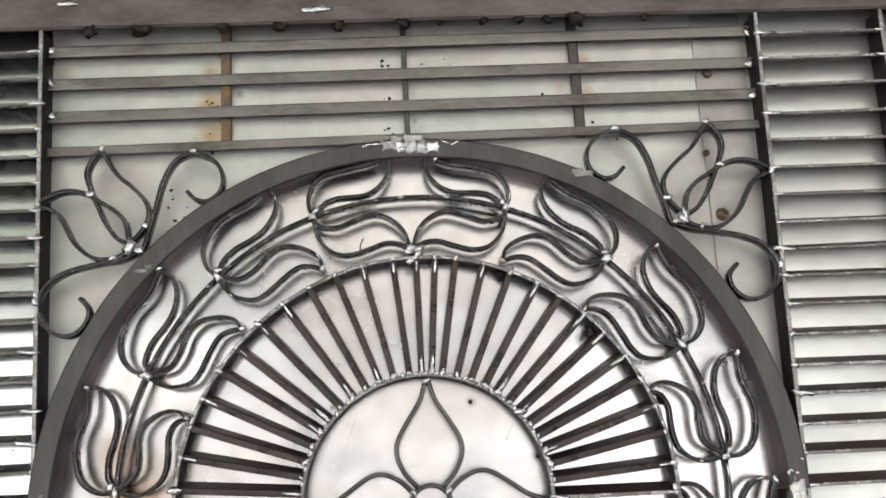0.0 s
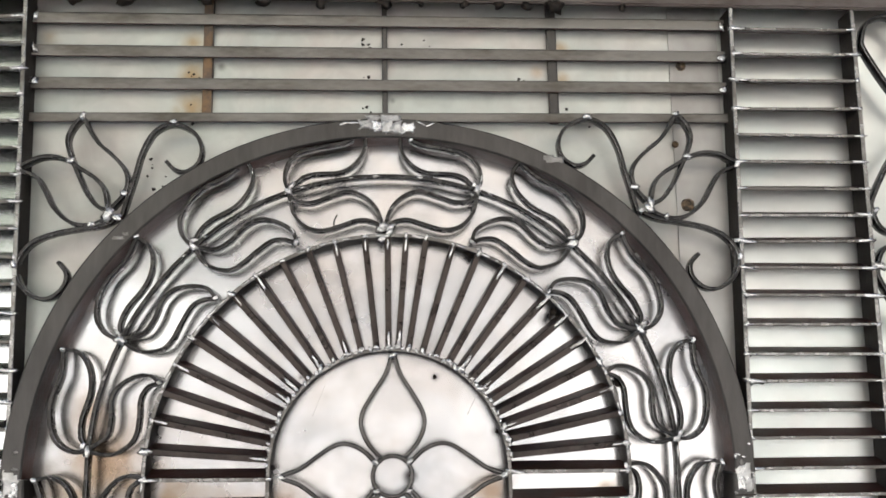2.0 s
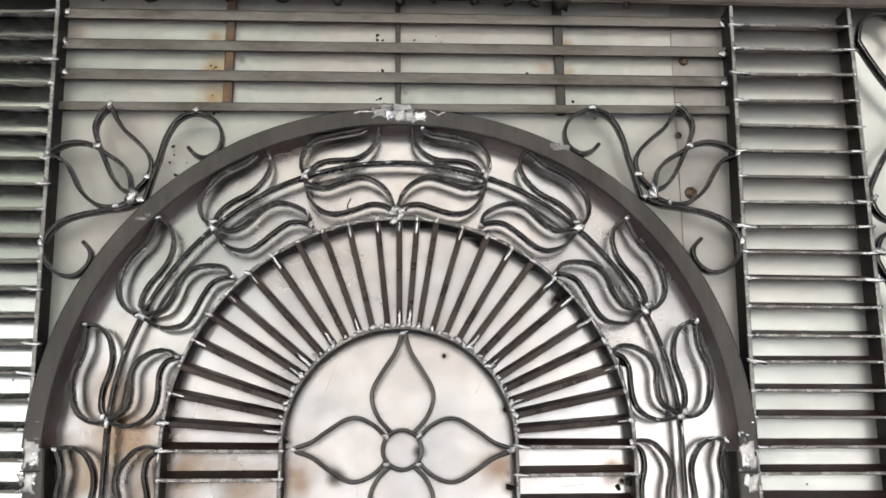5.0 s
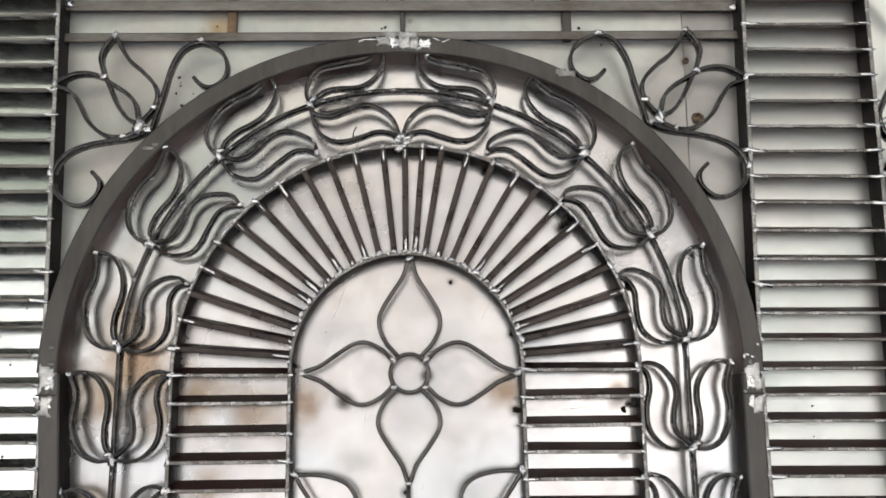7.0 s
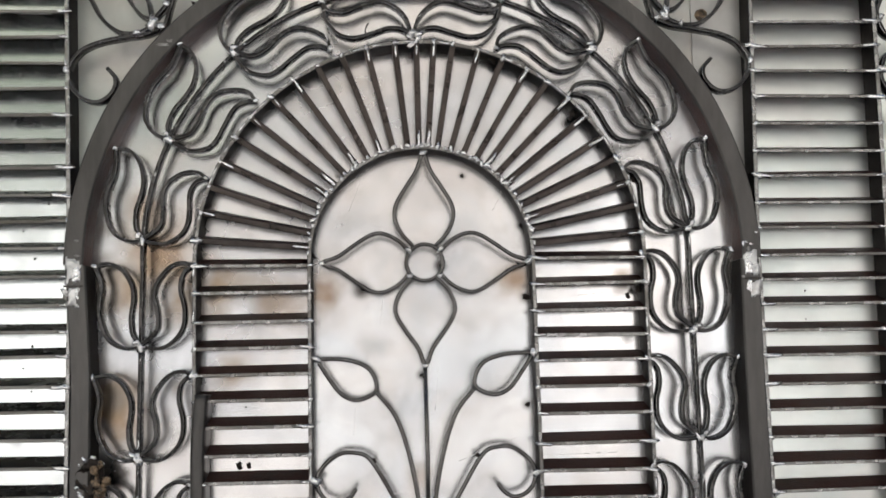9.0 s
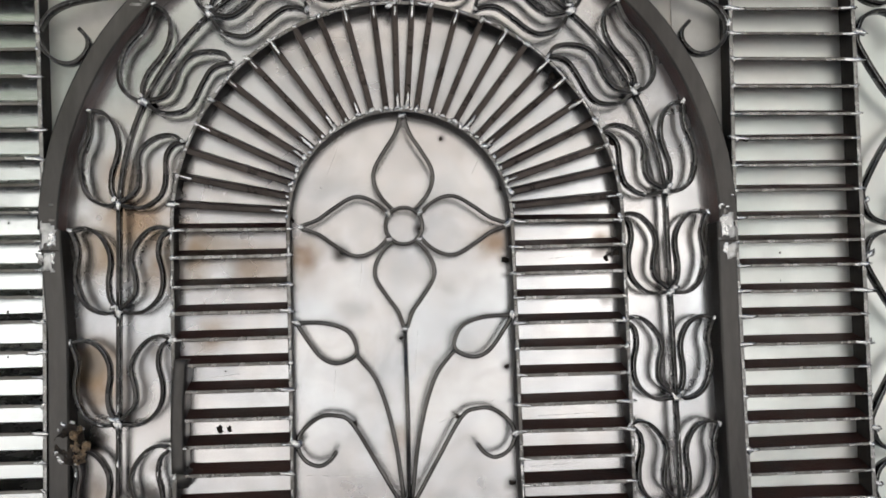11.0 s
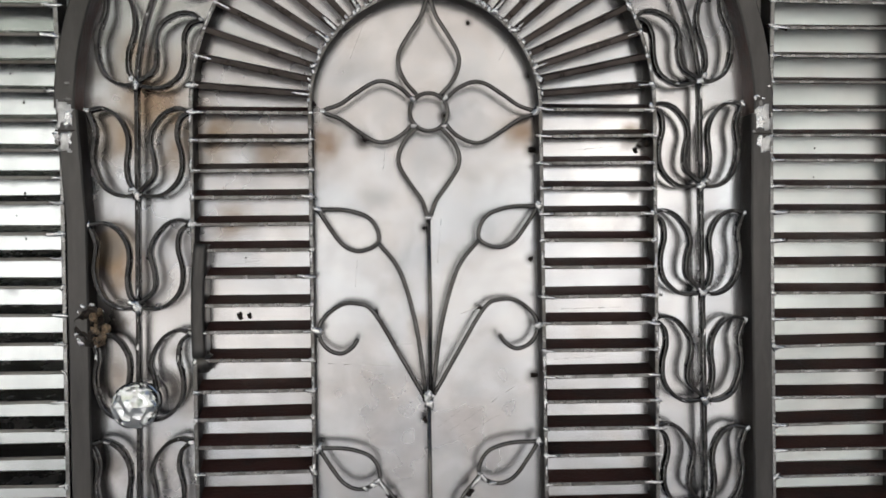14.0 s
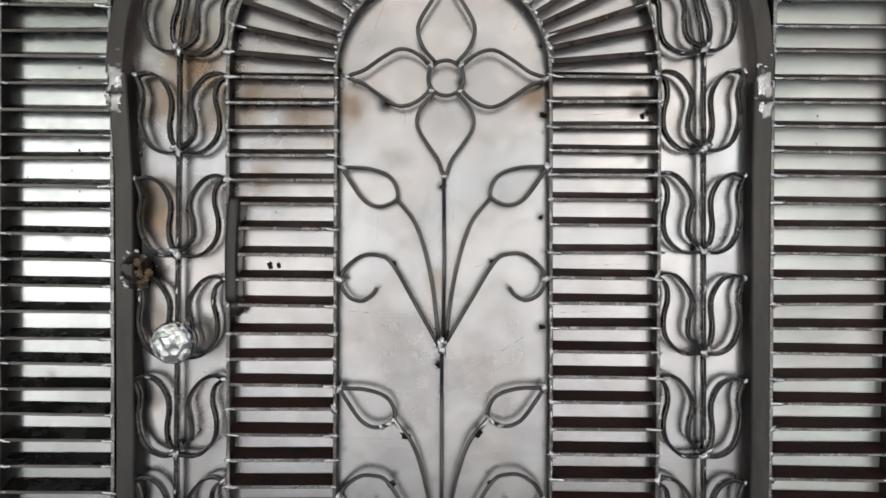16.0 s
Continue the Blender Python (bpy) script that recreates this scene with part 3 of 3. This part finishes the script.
for x, flip in ((-0.4315, 1), (0.4315, -1)):
    weld_patch(door, x - 0.001 * flip, CZ - 0.006, 0.026, 0.044, 3 + flip, patch_mat)
    weld_patch(door, x + 0.003 * flip, CZ - 0.012, 0.014, 0.024, 8 + flip, weld_mat, 0.0024)
    weld_patch(door, x + 0.002 - 0.003 * flip, CZ - 0.040, 0.024, 0.034, 13 + flip, patch_mat)
    weld_patch(door, x + 0.004 * flip, CZ - 0.037, 0.010, 0.022, 17 + flip, weld_mat, 0.0012)
    part("tube_joint", box(bmesh.new(), x - 0.0122, x + 0.0122, -0.0046, 0.002, CZ - 0.0275, CZ - 0.0258), scorch_mat, door, "dark joint between the arch and its leg")
    for k in range(7):
        bead(door, x + rnd.uniform(-0.011, 0.011), CZ + rnd.uniform(-0.045, 0.034), -0.004, rnd.uniform(0.35, 0.7), PATCHES)
for k, (x, z, w, h) in enumerate(((-0.026, 1.822, 0.018, 0.013), (-0.013, 1.820, 0.016, 0.016), (0.000, 1.821, 0.015, 0.019), (0.012, 1.819, 0.016, 0.017), (0.025, 1.818, 0.018, 0.014), (0.004, 1.831, 0.022, 0.010), (-0.018, 1.831, 0.018, 0.008))):
    weld_patch(door, 1.05 * x, z, 1.4 * w, 1.4 * h, 21 + k, (patch_mat, weld_mat)[k % 3 == 1], 0.0034)
for x in (-0.055, -0.048, -0.041, 0.043, 0.055):
    bead(door, x, 1.826 - 0.9 * x * x, -0.0042, 0.7, STREAKS, rnd.uniform(-30, 30))
# scuffs ground into the tube's face
for x, z, w, h, seed in ((0.212, 1.778, 0.030, 0.012, 41), (0.205, 1.781, 0.020, 0.010, 42), (-0.326, 1.675, 0.026, 0.007, 43), (-0.318, 1.680, 0.012, 0.007, 44)):
    weld_patch(door, x, z, w, h, seed, ground_mat, 0.0006)

FAN_Z = CZ + 0.0055
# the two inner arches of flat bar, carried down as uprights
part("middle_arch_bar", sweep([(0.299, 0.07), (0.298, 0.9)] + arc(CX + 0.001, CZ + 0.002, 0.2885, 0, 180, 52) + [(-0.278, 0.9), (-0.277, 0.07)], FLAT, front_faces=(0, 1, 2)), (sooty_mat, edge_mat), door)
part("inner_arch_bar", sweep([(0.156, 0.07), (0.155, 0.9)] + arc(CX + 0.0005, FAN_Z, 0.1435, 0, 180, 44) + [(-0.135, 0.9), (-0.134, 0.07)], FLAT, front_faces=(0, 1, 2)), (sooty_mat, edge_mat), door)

# fan bars
def fan(r, a):
    """A place on the fan at a radius of its own half circle, whose middle sinks from the inner arch's to the outer arch's."""
    k = (r - 0.1435) / 0.145
    return CX + 0.0005 + r * math.cos(a), FAN_Z - 0.0035 * k + r * math.sin(a)


# closer set over the right half than over the left
for degrees in [6.9 + 6.73 * i for i in range(12)] + [86.2, 91.0] + [96.6 + 7.08 * i for i in range(12)]:
    a = radians(degrees + rnd.uniform(-0.3, 0.3))
    part("fan_bar", flat_bar(fan(0.1455, a), fan(0.2875, a), 0.0076, 0.0005, D, 0.20 * abs(math.cos(a))), (bar_mat, fan_mat), door)
    bead(door, *fan(0.147, a), -0.0005, rnd.uniform(0.7, 1.15))
    bead(door, *fan(0.145, a + 0.05), -0.0002, 0.7)
    bead(door, *fan(0.288, a), -0.0003, rnd.uniform(0.7, 1.25))
    for r, chance in ((0.156, 0.55), (0.277, 0.5)):
        if rnd.random() < chance:
            bead(door, *fan(r, a), 0, rnd.uniform(0.6, 1.1), STREAKS, -math.degrees(a))

for k in range(7):
    bead(door, -0.001 + rnd.uniform(-0.006, 0.006), 1.683 + rnd.uniform(-0.008, 0.010), -0.0008, rnd.uniform(1.0, 1.5))
# welds run along the two arches and down the uprights
for k in range(64):
    a = radians(rnd.uniform(4, 176))
    r = rnd.choice((0.2885, 0.2885, 0.1437))
    bead(door, *fan(r, a), -0.0002, rnd.uniform(0.35, 0.8) * (1 if r > 0.2 else 0.6), STREAKS, 90 - math.degrees(a))
for x0, lean in ((-0.284, 0.0095), (0.292, 0.015), (-0.1385, 0.006), (0.1475, 0.016)):
    for k in range(12):
        z = rnd.uniform(0.85, 1.38)
        bead(door, x0 + lean * (CZ - z), z, -0.0002, rnd.uniform(0.35, 0.85), STREAKS, 90)

IN_L = [1.387, 1.353, 1.316, 1.283, 1.250, 1.218, 1.185, 1.150, 1.117, 1.082, 1.044, 1.010, 0.975, 0.943, 0.908, 0.874, 0.838, 0.804, 0.770]
IN_R = [1.393, 1.360, 1.326, 1.294, 1.262, 1.229, 1.195, 1.158, 1.124, 1.090, 1.057, 1.025, 0.991, 0.957, 0.921, 0.887, 0.853, 0.818, 0.784]
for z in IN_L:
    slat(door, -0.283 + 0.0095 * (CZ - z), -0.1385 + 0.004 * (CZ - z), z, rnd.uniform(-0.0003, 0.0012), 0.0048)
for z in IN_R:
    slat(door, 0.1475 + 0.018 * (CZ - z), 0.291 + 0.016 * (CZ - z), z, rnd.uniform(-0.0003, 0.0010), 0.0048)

# tulips along the band between the arches
# each petal is two strips, from the foot round to the tip and from the tip back to the foot: (across, along)
STRAIGHT_OUT = ([(0.0, 0.0), (0.020, -0.001), (0.038, 0.008), (0.048, 0.025), (0.053, 0.048), (0.050, 0.074), (0.053, 0.088), (0.059, 0.102)],
                [(0.059, 0.102), (0.041, 0.105), (0.024, 0.096), (0.013, 0.078), (0.0105, 0.060), (0.013, 0.036), (0.010, 0.015), (0.0, 0.003)])
STRAIGHT_IN = ([(0.0, 0.0), (0.027, -0.001), (0.045, 0.012), (0.053, 0.029), (0.053, 0.050), (0.048, 0.072), (0.051, 0.092), (0.064, 0.103)],
               [(0.064, 0.103), (0.050, 0.107), (0.034, 0.101), (0.020, 0.084), (0.015, 0.066), (0.020, 0.043), (0.019, 0.021), (0.0, 0.003)])
BENT_IN = ([(0.0, 0.0), (0.026, -0.002), (0.048, 0.013), (0.054, 0.033), (0.052, 0.062), (0.050, 0.088), (0.056, 0.106), (0.065, 0.118)],
           [(0.065, 0.118), (0.050, 0.120), (0.034, 0.108), (0.020, 0.089), (0.017, 0.068), (0.022, 0.042), (0.019, 0.019), (0.0, 0.002)])
TOP_OUT = ([(0.0, 0.0), (0.016, 0.0), (0.033, 0.008), (0.045, 0.024), (0.046, 0.049), (0.047, 0.075), (0.052, 0.088)],
           [(0.056, 0.100), (0.036, 0.098), (0.018, 0.086), (0.009, 0.066), (0.013, 0.035), (0.011, 0.018), (0.0, 0.003)])
TOP_IN = ([(0.0, 0.0), (0.012, -0.002), (0.031, -0.003), (0.051, 0.008), (0.060, 0.029), (0.059, 0.055), (0.055, 0.081), (0.058, 0.100), (0.066, 0.115)],
          [(0.063, 0.115), (0.042, 0.107), (0.026, 0.092), (0.017, 0.072), (0.020, 0.045), (0.022, 0.022), (0.013, 0.003), (0.0, 0.0)])


def petal_lines(v0, lean):
    if v0 > 0.4:
        return TOP_OUT if lean > 0 else TOP_IN
    if lean > 0:
        return STRAIGHT_OUT
    k = min(1.0, max(0.0, v0 / 0.10))
    return tuple([(a + (c - a) * k, b + (d - b) * k) for (a, b), (c, d) in zip(p, q)] for p, q in zip(STRAIGHT_IN, BENT_IN))


def on_band(side, u, v):
    """A place on the band: u outwards from its middle line, v up along it from the springing."""
    r = (0.353 if side > 0 else 0.349) + (0.014 if side > 0 else 0.018) * min(1.0, max(0.0, v / 0.4))
    lean = 0.016 * max(0.0, -v) if side > 0 else 0.0
    if v <= 0:
        return side * (r + u) + lean, CZ + v
    a = v / 0.361
    return side * (r + u) * math.cos(a), CZ + (r + u) * math.sin(a)


for side, starts in ((1, (-0.640, -0.503, -0.365, -0.229, -0.092, 0.041, 0.180, 0.317, 0.453)), (-1, (-0.648, -0.511, -0.378, -0.242, -0.104, 0.031, 0.169, 0.310, 0.444))):
    for v0, v1 in zip(starts, starts[1:] + (0.567,)):
        run = [on_band(side, 0, v0 + (v1 - v0) * k / 8) for k in range(9)]
        tulip = part("tulip", sweep(run, STRIP, front_faces=STRIP_EDGES), (rod_mat, strip_edge_mat), door, "bent steel tulip with a stem and two petals", True)
        for lean in (1, -1):
            wob, wide = (rnd.uniform(0.985, 1.015), 0.93 if lean > 0 and side > 0 else 1.0)
            outer, inner = petal_lines(v0, lean)
            pts = [on_band(side, lean * u * wide, v0 + v * wob) for u, v in outer]
            pts2 = [on_band(side, lean * u * wide, v0 + v * wob) for u, v in inner]
            bm = sweep(spline(pts, 5), STRIP, front_faces=STRIP_EDGES)
            sweep(spline(pts2, 5), STRIP, bm=bm, front_faces=STRIP_EDGES)
            part("petal", bm, (rod_mat, strip_edge_mat), tulip, "", True)
            bead(tulip, *pts[-1], 0, 0.9)
            for k, run2 in ((1, pts), (5, pts), (1, pts2)):
                if rnd.random() < 0.75:
                    bead(tulip, *run2[k], 0.0012, rnd.uniform(0.3, 0.6), STREAKS, -math.degrees(math.atan2(run2[k + 1][1] - run2[k - 1][1], run2[k + 1][0] - run2[k - 1][0])))
        bead(tulip, *run[0], 0, 1.6)
        for k in range(2):
            bead(tulip, run[0][0] + rnd.uniform(-0.004, 0.004), run[0][1] + rnd.uniform(-0.003, 0.005), -0.0002, rnd.uniform(0.4, 0.65), STREAKS)
        for k in (1, 5, 7):
            if rnd.random() < 0.8:
                bead(tulip, *run[k], 0.0012, rnd.uniform(0.35, 0.7), STREAKS, -math.degrees(math.atan2(run[k + 1][1] - run[k][1], run[k + 1][0] - run[k][0])))
        x, z = on_band(side, 0.006, v0 + 0.006)
        bead(tulip, x, z, 0, 1.0)

# flower in the middle panel
flower = part("flower", sweep(arc(0.008, 1.389, 0.0237, 0, 345, 23), ROD, closed=True), flower_mat, door, "four-petal flower of bent round rod", True)
HALF = [(0.021, 0.015), (0.036, 0.029), (0.055, 0.0375), (0.072, 0.036), (0.094, 0.023), (0.115, 0.009)]
for ax, az, tip in ((0, 1, 0.143), (-1, 0, 0.131), (1, 0, 0.134), (0, -1, 0.131)):
    side_a = [(a * tip / 0.137, w) for a, w in HALF] + [(tip, 0.0)]
    path = side_a + [(a, -w) for a, w in side_a[-2::-1]]
    rod("petal", [(0.008 + ax * a - az * w, 1.389 + az * a + ax * w) for a, w in path], flower)
    bead(flower, 0.008 + ax * tip, 1.389 + az * tip, 0, 1.1)
for x, z in ((-0.012, 1.405), (0.028, 1.405), (-0.010, 1.372), (0.028, 1.372)):
    bead(flower, x, z, 0.001, 0.9)

LEAF = [(-0.130, 1.268), (-0.096, 1.267), (-0.068, 1.258), (-0.056, 1.241), (-0.057, 1.225), (-0.079, 1.216), (-0.099, 1.224), (-0.116, 1.246)]
LEAF_STEM = [(-0.056, 1.227), (-0.028, 1.189), (-0.008, 1.119), (0.003, 1.036)]
SCROLL = [(0.002, 1.032), (-0.030, 1.088), (-0.062, 1.141), (-0.083, 1.151), (-0.103, 1.149), (-0.124, 1.132), (-0.129, 1.113), (-0.120, 1.096), (-0.103, 1.089),
          (-0.089, 1.096), (-0.081, 1.107)]
for drop in (0.0, 0.2965):
    spray = part("spray", sweep([(0.007, 1.258 - drop if not drop else 1.03), (0.009, 1.14 - drop), (0.0085, 1.031 - drop)], ROD), flower_mat, door,
                 "spray of two leaves and two scrolls on rod stems", True)
    for s in (1, -1):
        go = lambda pts: [((x if s > 0 else 0.015 - x), z - drop + (0.004 if s < 0 else 0)) for x, z in pts]
        rod("leaf", go(LEAF + LEAF[:1]), spray)
        rod("leaf_stem", go(LEAF_STEM), spray)
        rod("scroll", go(SCROLL), spray)
        for x, z in go([LEAF[0], (-0.130, 1.118)]):
            bead(spray, x, z, 0, 1.5)
        if drop:
            for x, z in go([(-0.062, 1.222), (-0.072, 1.217), (-0.058, 1.226)]):
                bead(spray, x, z, 0, 1.1)
            for x, z in go([(-0.050, 1.219)]):
                bead(spray, x, z, 0, 1.0, STREAKS, 53 * s)
            for x, z in go([(-0.040, 1.205), (-0.043, 1.209)]):
                bead(spray, x, z, 0.003, 0.9, SCORCHES)
        for x, z in go([(-0.058, 1.140)]):
            bead(spray, x, z, 0.004, 0.9, SCORCHES)
    for k in range(6):
        bead(spray, 0.0085 + rnd.uniform(-0.006, 0.006), 1.031 - drop + rnd.uniform(-0.006, 0.008), 0.0, 1.1)
    bead(spray, 0.003, 1.003 - drop, 0.012, 1.0, SCORCHES)
for x, z, k in ((-0.072, 1.358, 1.3), (0.030, 1.388, 0.9), (0.003, 1.245, 0.9), (0.1415, 1.345, 1.3), (0.1405, 1.205, 1.2), (0.1435, 1.055, 1.4), (0.06, 1.507, 0.9),
                (0.1375, 1.44, 1.2), (0.277, 1.345, 1.0)):
    bead(door, x, z, D - 0.0005, k * 0.6, SCORCHES)

# spatter of small black specks on the sheets
SPECKS = [lump(40 + i, 0.0014, 0.0006, 0.0013, scorch_mat, 0.8) for i in range(3)]
for x, z, spread, count, host in ((-0.03, 1.853, 0.010, 6, gate), (-0.028, 1.898, 0.008, 5, gate), (-0.028, 1.945, 0.008, 4, gate), (0.03, 1.945, 0.02, 5, gate), (0.245, 1.855, 0.016, 5, gate),
                                  (0.19, 1.90, 0.012, 4, gate), (-0.30, 1.765, 0.018, 7, gate), (-0.25, 1.89, 0.018, 10, gate), (-0.25, 1.85, 0.018, 10, gate), (0.15, 1.79, 0.02, 3, gate), (-0.20, 1.25, 0.03, 4, door),
                                  (0.385, 1.91, 0.004, 3, gate), (-0.50, 1.42, 0.03, 4, gate), (-0.52, 1.25, 0.04, 4, gate), (0.52, 1.30, 0.05, 3, gate)):
    for k in range(count):
        ob = bead(host, x + rnd.gauss(0, spread * 0.6), z + rnd.gauss(0, spread * 0.6), D + (0.0028 if host is gate else 0), rnd.uniform(0.6, 1.5), SPECKS)
        ob.name = "speck"


def plug_weld(x, z, r):
    """A burnt ring with a hollow middle, where a bolt was tacked to the sheet."""
    bm = bmesh.new()
    rings = []
    for j, (k, y) in enumerate(((1.0, 0.0), (0.95, -0.0022), (0.74, -0.0034), (0.52, -0.0022), (0.42, -0.0004), (0.15, -0.0002))):
        rings.append([bm.verts.new((r * k * math.cos(2 * math.pi * i / 18) * rnd.uniform(0.93, 1.1), y * rnd.uniform(0.7, 1.3), r * k * math.sin(2 * math.pi * i / 18) * rnd.uniform(0.93, 1.1))) for i in range(18)])
    for r0, r1 in zip(rings, rings[1:]):
        for i in range(18):
            bm.faces.new((r0[i], r0[(i + 1) % 18], r1[(i + 1) % 18], r1[i]))
    bm.faces.new(rings[-1])
    bmesh.ops.recalc_face_normals(bm, faces=bm.faces)
    ob = part("plug_weld", bm, rust_mat, gate, "burnt ring of weld metal", True)
    ob.location = (x, D + 0.0006, z)


for x, z, r in ((0.394, 1.921, 0.0065), (0.393, 1.729, 0.0085), (0.381, 1.811, 0.0045)):
    plug_weld(x, z, r)
# burrs left by the torch at the fan's outer ends, and a stub of welding wire
for x, z, k in ((0.208, 1.586, 1.0), (0.213, 1.580, 0.8), (0.204, 1.579, 0.6), (0.104, 1.659, 1.3), (0.112, 1.656, 0.9), (0.286, 1.50, 1.1), (0.2865, 1.352, 0.8), (0.288, 1.26, 0.6), (-0.135, 1.40, 0.8)):
    bead(door, x, z, 0.012, k, SCORCHES)
part("wire_stub", sweep(spline([(-0.065, 1.688), (-0.066, 1.698), (-0.062, 1.707)], 4), round_section(0.0009, 0.004, 6)), rod_mat, door, "thin stub of welding wire", True)

# lock: a dark upright cover, a rusty spindle hub and the cut-glass knob
COVER = [(-0.0090, 0.004), (-0.0082, -0.001), (-0.0060, -0.0038), (0.0, -0.0048), (0.0060, -0.0038), (0.0082, -0.001), (0.0090, 0.004), (0.0090, D), (-0.0090, D)]
cover = part("lock_cover", sweep(spline([(-0.2725, 1.226), (-0.2755, 1.185), (-0.2765, 1.140), (-0.2755, 1.086)], 6), COVER), tube_mat, door, "dark rounded steel cover of the lock", True)
bm = bmesh.new()
bmesh.ops.create_cone(bm, cap_ends=True, segments=16, radius1=0.0125, radius2=0.0125, depth=0.026, matrix=pose(-0.2725, 0.012, 1.080))
bmesh.ops.bevel(bm, geom=[e for e in bm.edges if abs(e.verts[0].co.z - e.verts[1].co.z) < 1e-6], offset=0.004, segments=3, affect='EDGES')
part("barrel", bm, tube_mat, cover, "", True)
for x in (-0.230, -0.218):
    ob = bead(door, x, 1.135, D - 0.001, 0.75, SCORCHES, 90)
bm = bmesh.new()
bmesh.ops.create_icosphere(bm, subdivisions=4, radius=1, matrix=pose(-0.404, -0.002, 1.127) @ Matrix.Diagonal((0.019, 0.006, 0.026, 1)))
for v in bm.verts:
    away = Vector((v.co.x + 0.404, 0, v.co.z - 1.127))
    hollow = max(0.0, 1 - away.length / 0.017)
    v.co += Vector((noise.noise(v.co * 110), 0.7 * noise.noise(v.co * 130 + Vector((3, 0, 0))), noise.noise(v.co * 105 + Vector((0, 5, 0))))) * 0.0055
    v.co.y += 0.010 * hollow
hub = part("lock_hub", bm, scorch_mat, door, "burnt lock hub with torch-cut rim")
bm = bmesh.new()
for k in range(16):
    m = pose(-0.392 + rnd.uniform(-0.008, 0.009), -0.009 + rnd.uniform(-0.002, 0.004), 1.127 + rnd.uniform(-0.020, 0.020)) @ Matrix.Diagonal((0.004, 0.003, 0.005, 1))
    bmesh.ops.create_icosphere(bm, subdivisions=2, radius=rnd.uniform(0.6, 1.2), matrix=m)
for v in bm.verts:
    v.co += Vector((noise.noise(v.co * 260), noise.noise(v.co * 270 + Vector((3, 0, 0))), noise.noise(v.co * 250 + Vector((0, 5, 0))))) * 0.004
part("rust_crust", bm, rust_mat, hub, "flaking brown rust")
for k in range(13):
    a = rnd.uniform(0, 6.28)
    bead(hub, -0.404 + 0.019 * math.cos(a), 1.127 + 0.026 * math.sin(a), -0.004, rnd.uniform(0.35, 0.85))


def turned(profile, n, twist=0.0):
    """Rings of (radius, depth) round the y axis."""
    bm = bmesh.new()
    rows = []
    for j, (r, y) in enumerate(profile):
        rows.append([bm.verts.new((r * math.cos(2 * math.pi * (i + twist * j) / n), y, r * math.sin(2 * math.pi * (i + twist * j) / n))) for i in range(n)])
    for r0, r1 in zip(rows, rows[1:]):
        for i in range(n):
            j = (i + 1) % n
            if twist:
                bm.faces.new((r0[i], r0[j], r1[i]))
                bm.faces.new((r0[j], r1[j], r1[i]))
            else:
                bm.faces.new((r0[i], r0[j], r1[j], r1[i]))
    bm.faces.new(rows[0])
    bm.faces.new(rows[-1][::-1])
    bmesh.ops.recalc_face_normals(bm, faces=bm.faces)
    return bm


knob = part("door_knob", turned([(0.013, -0.049), (0.020, -0.0465), (0.0255, -0.041), (0.0285, -0.033), (0.0285, -0.028), (0.025, -0.022), (0.015, -0.016)], 12, 0.5), crystal_mat, door,
            "faceted clear cut-glass door knob")
knob.location = (-0.344, 0, 1.034)
bm = bmesh.new()
bmesh.ops.create_icosphere(bm, subdivisions=3, radius=1)
for v in bm.verts:
    k = 1 + rnd.uniform(-0.14, 0.08)
    v.co = Vector((v.co.x * 0.0245 * k, -0.030 + v.co.y * 0.0085 * k, v.co.z * 0.0245 * k))
part("facets", bm, chrome_mat, knob, "silvered cut facets inside the glass")
part("knob_base", turned([(0.012, -0.0145), (0.011, -0.008), (0.012, -0.002), (0.021, 0.000), (0.023, 0.004), (0.023, D)], 24), chrome_mat, knob, "chromed neck and rose", True)

# scratches and grinder marks on the bare sheet
for x0, z0, x1, z1 in ((0.035, 0.985, 0.125, 1.045), (0.030, 0.968, 0.110, 1.010), (0.020, 0.990, 0.060, 1.020), (0.05, 1.135, 0.13, 1.165), (-0.12, 1.073, -0.02, 1.068),
                       (-0.05, 1.095, -0.01, 1.097), (-0.05, 0.985, 0.0, 0.984), (-0.10, 1.49, -0.06, 1.52), (0.10, 1.46, 0.12, 1.50), (-0.09, 1.46, -0.075, 1.50),
                       (-0.05, 1.31, -0.045, 1.36), (0.02, 1.20, 0.025, 1.26), (-0.085, 1.17, -0.082, 1.21), (0.09, 0.93, 0.14, 0.95), (-0.11, 0.90, -0.05, 0.897), (0.05, 0.88, 0.10, 0.885),
                       (-0.24, 1.20, -0.20, 1.205), (0.20, 1.345, 0.25, 1.35), (0.36, 1.24, 0.37, 1.28), (-0.33, 1.44, -0.325, 1.50), (0.18, 1.14, 0.26, 1.142), (0.17, 1.075, 0.24, 1.078)):
    bm = bmesh.new()
    a, b = Vector((x0, z0)), Vector((x1, z1))
    for k in range(5):
        p, q = a.lerp(b, k / 5), a.lerp(b, (k + rnd.uniform(0.35, 0.95)) / 5)
        n = Vector((-(b - a).y, (b - a).x)).normalized() * rnd.uniform(0.0002, 0.0005)
        corners = [(p - n), (q - n * 0.3), (q + n * 0.3), (p + n)]
        lo = [bm.verts.new((c.x, D + 0.0004, c.y)) for c in corners]
        hi = [bm.verts.new((c.x, D - 0.0004, c.y)) for c in corners]
        bm.faces.new(hi)
        for i in range(4):
            bm.faces.new((lo[i], lo[(i + 1) % 4], hi[(i + 1) % 4], hi[i]))
    bmesh.ops.recalc_face_normals(bm, faces=bm.faces)
    part("scratch", bm, strip_mat, door)
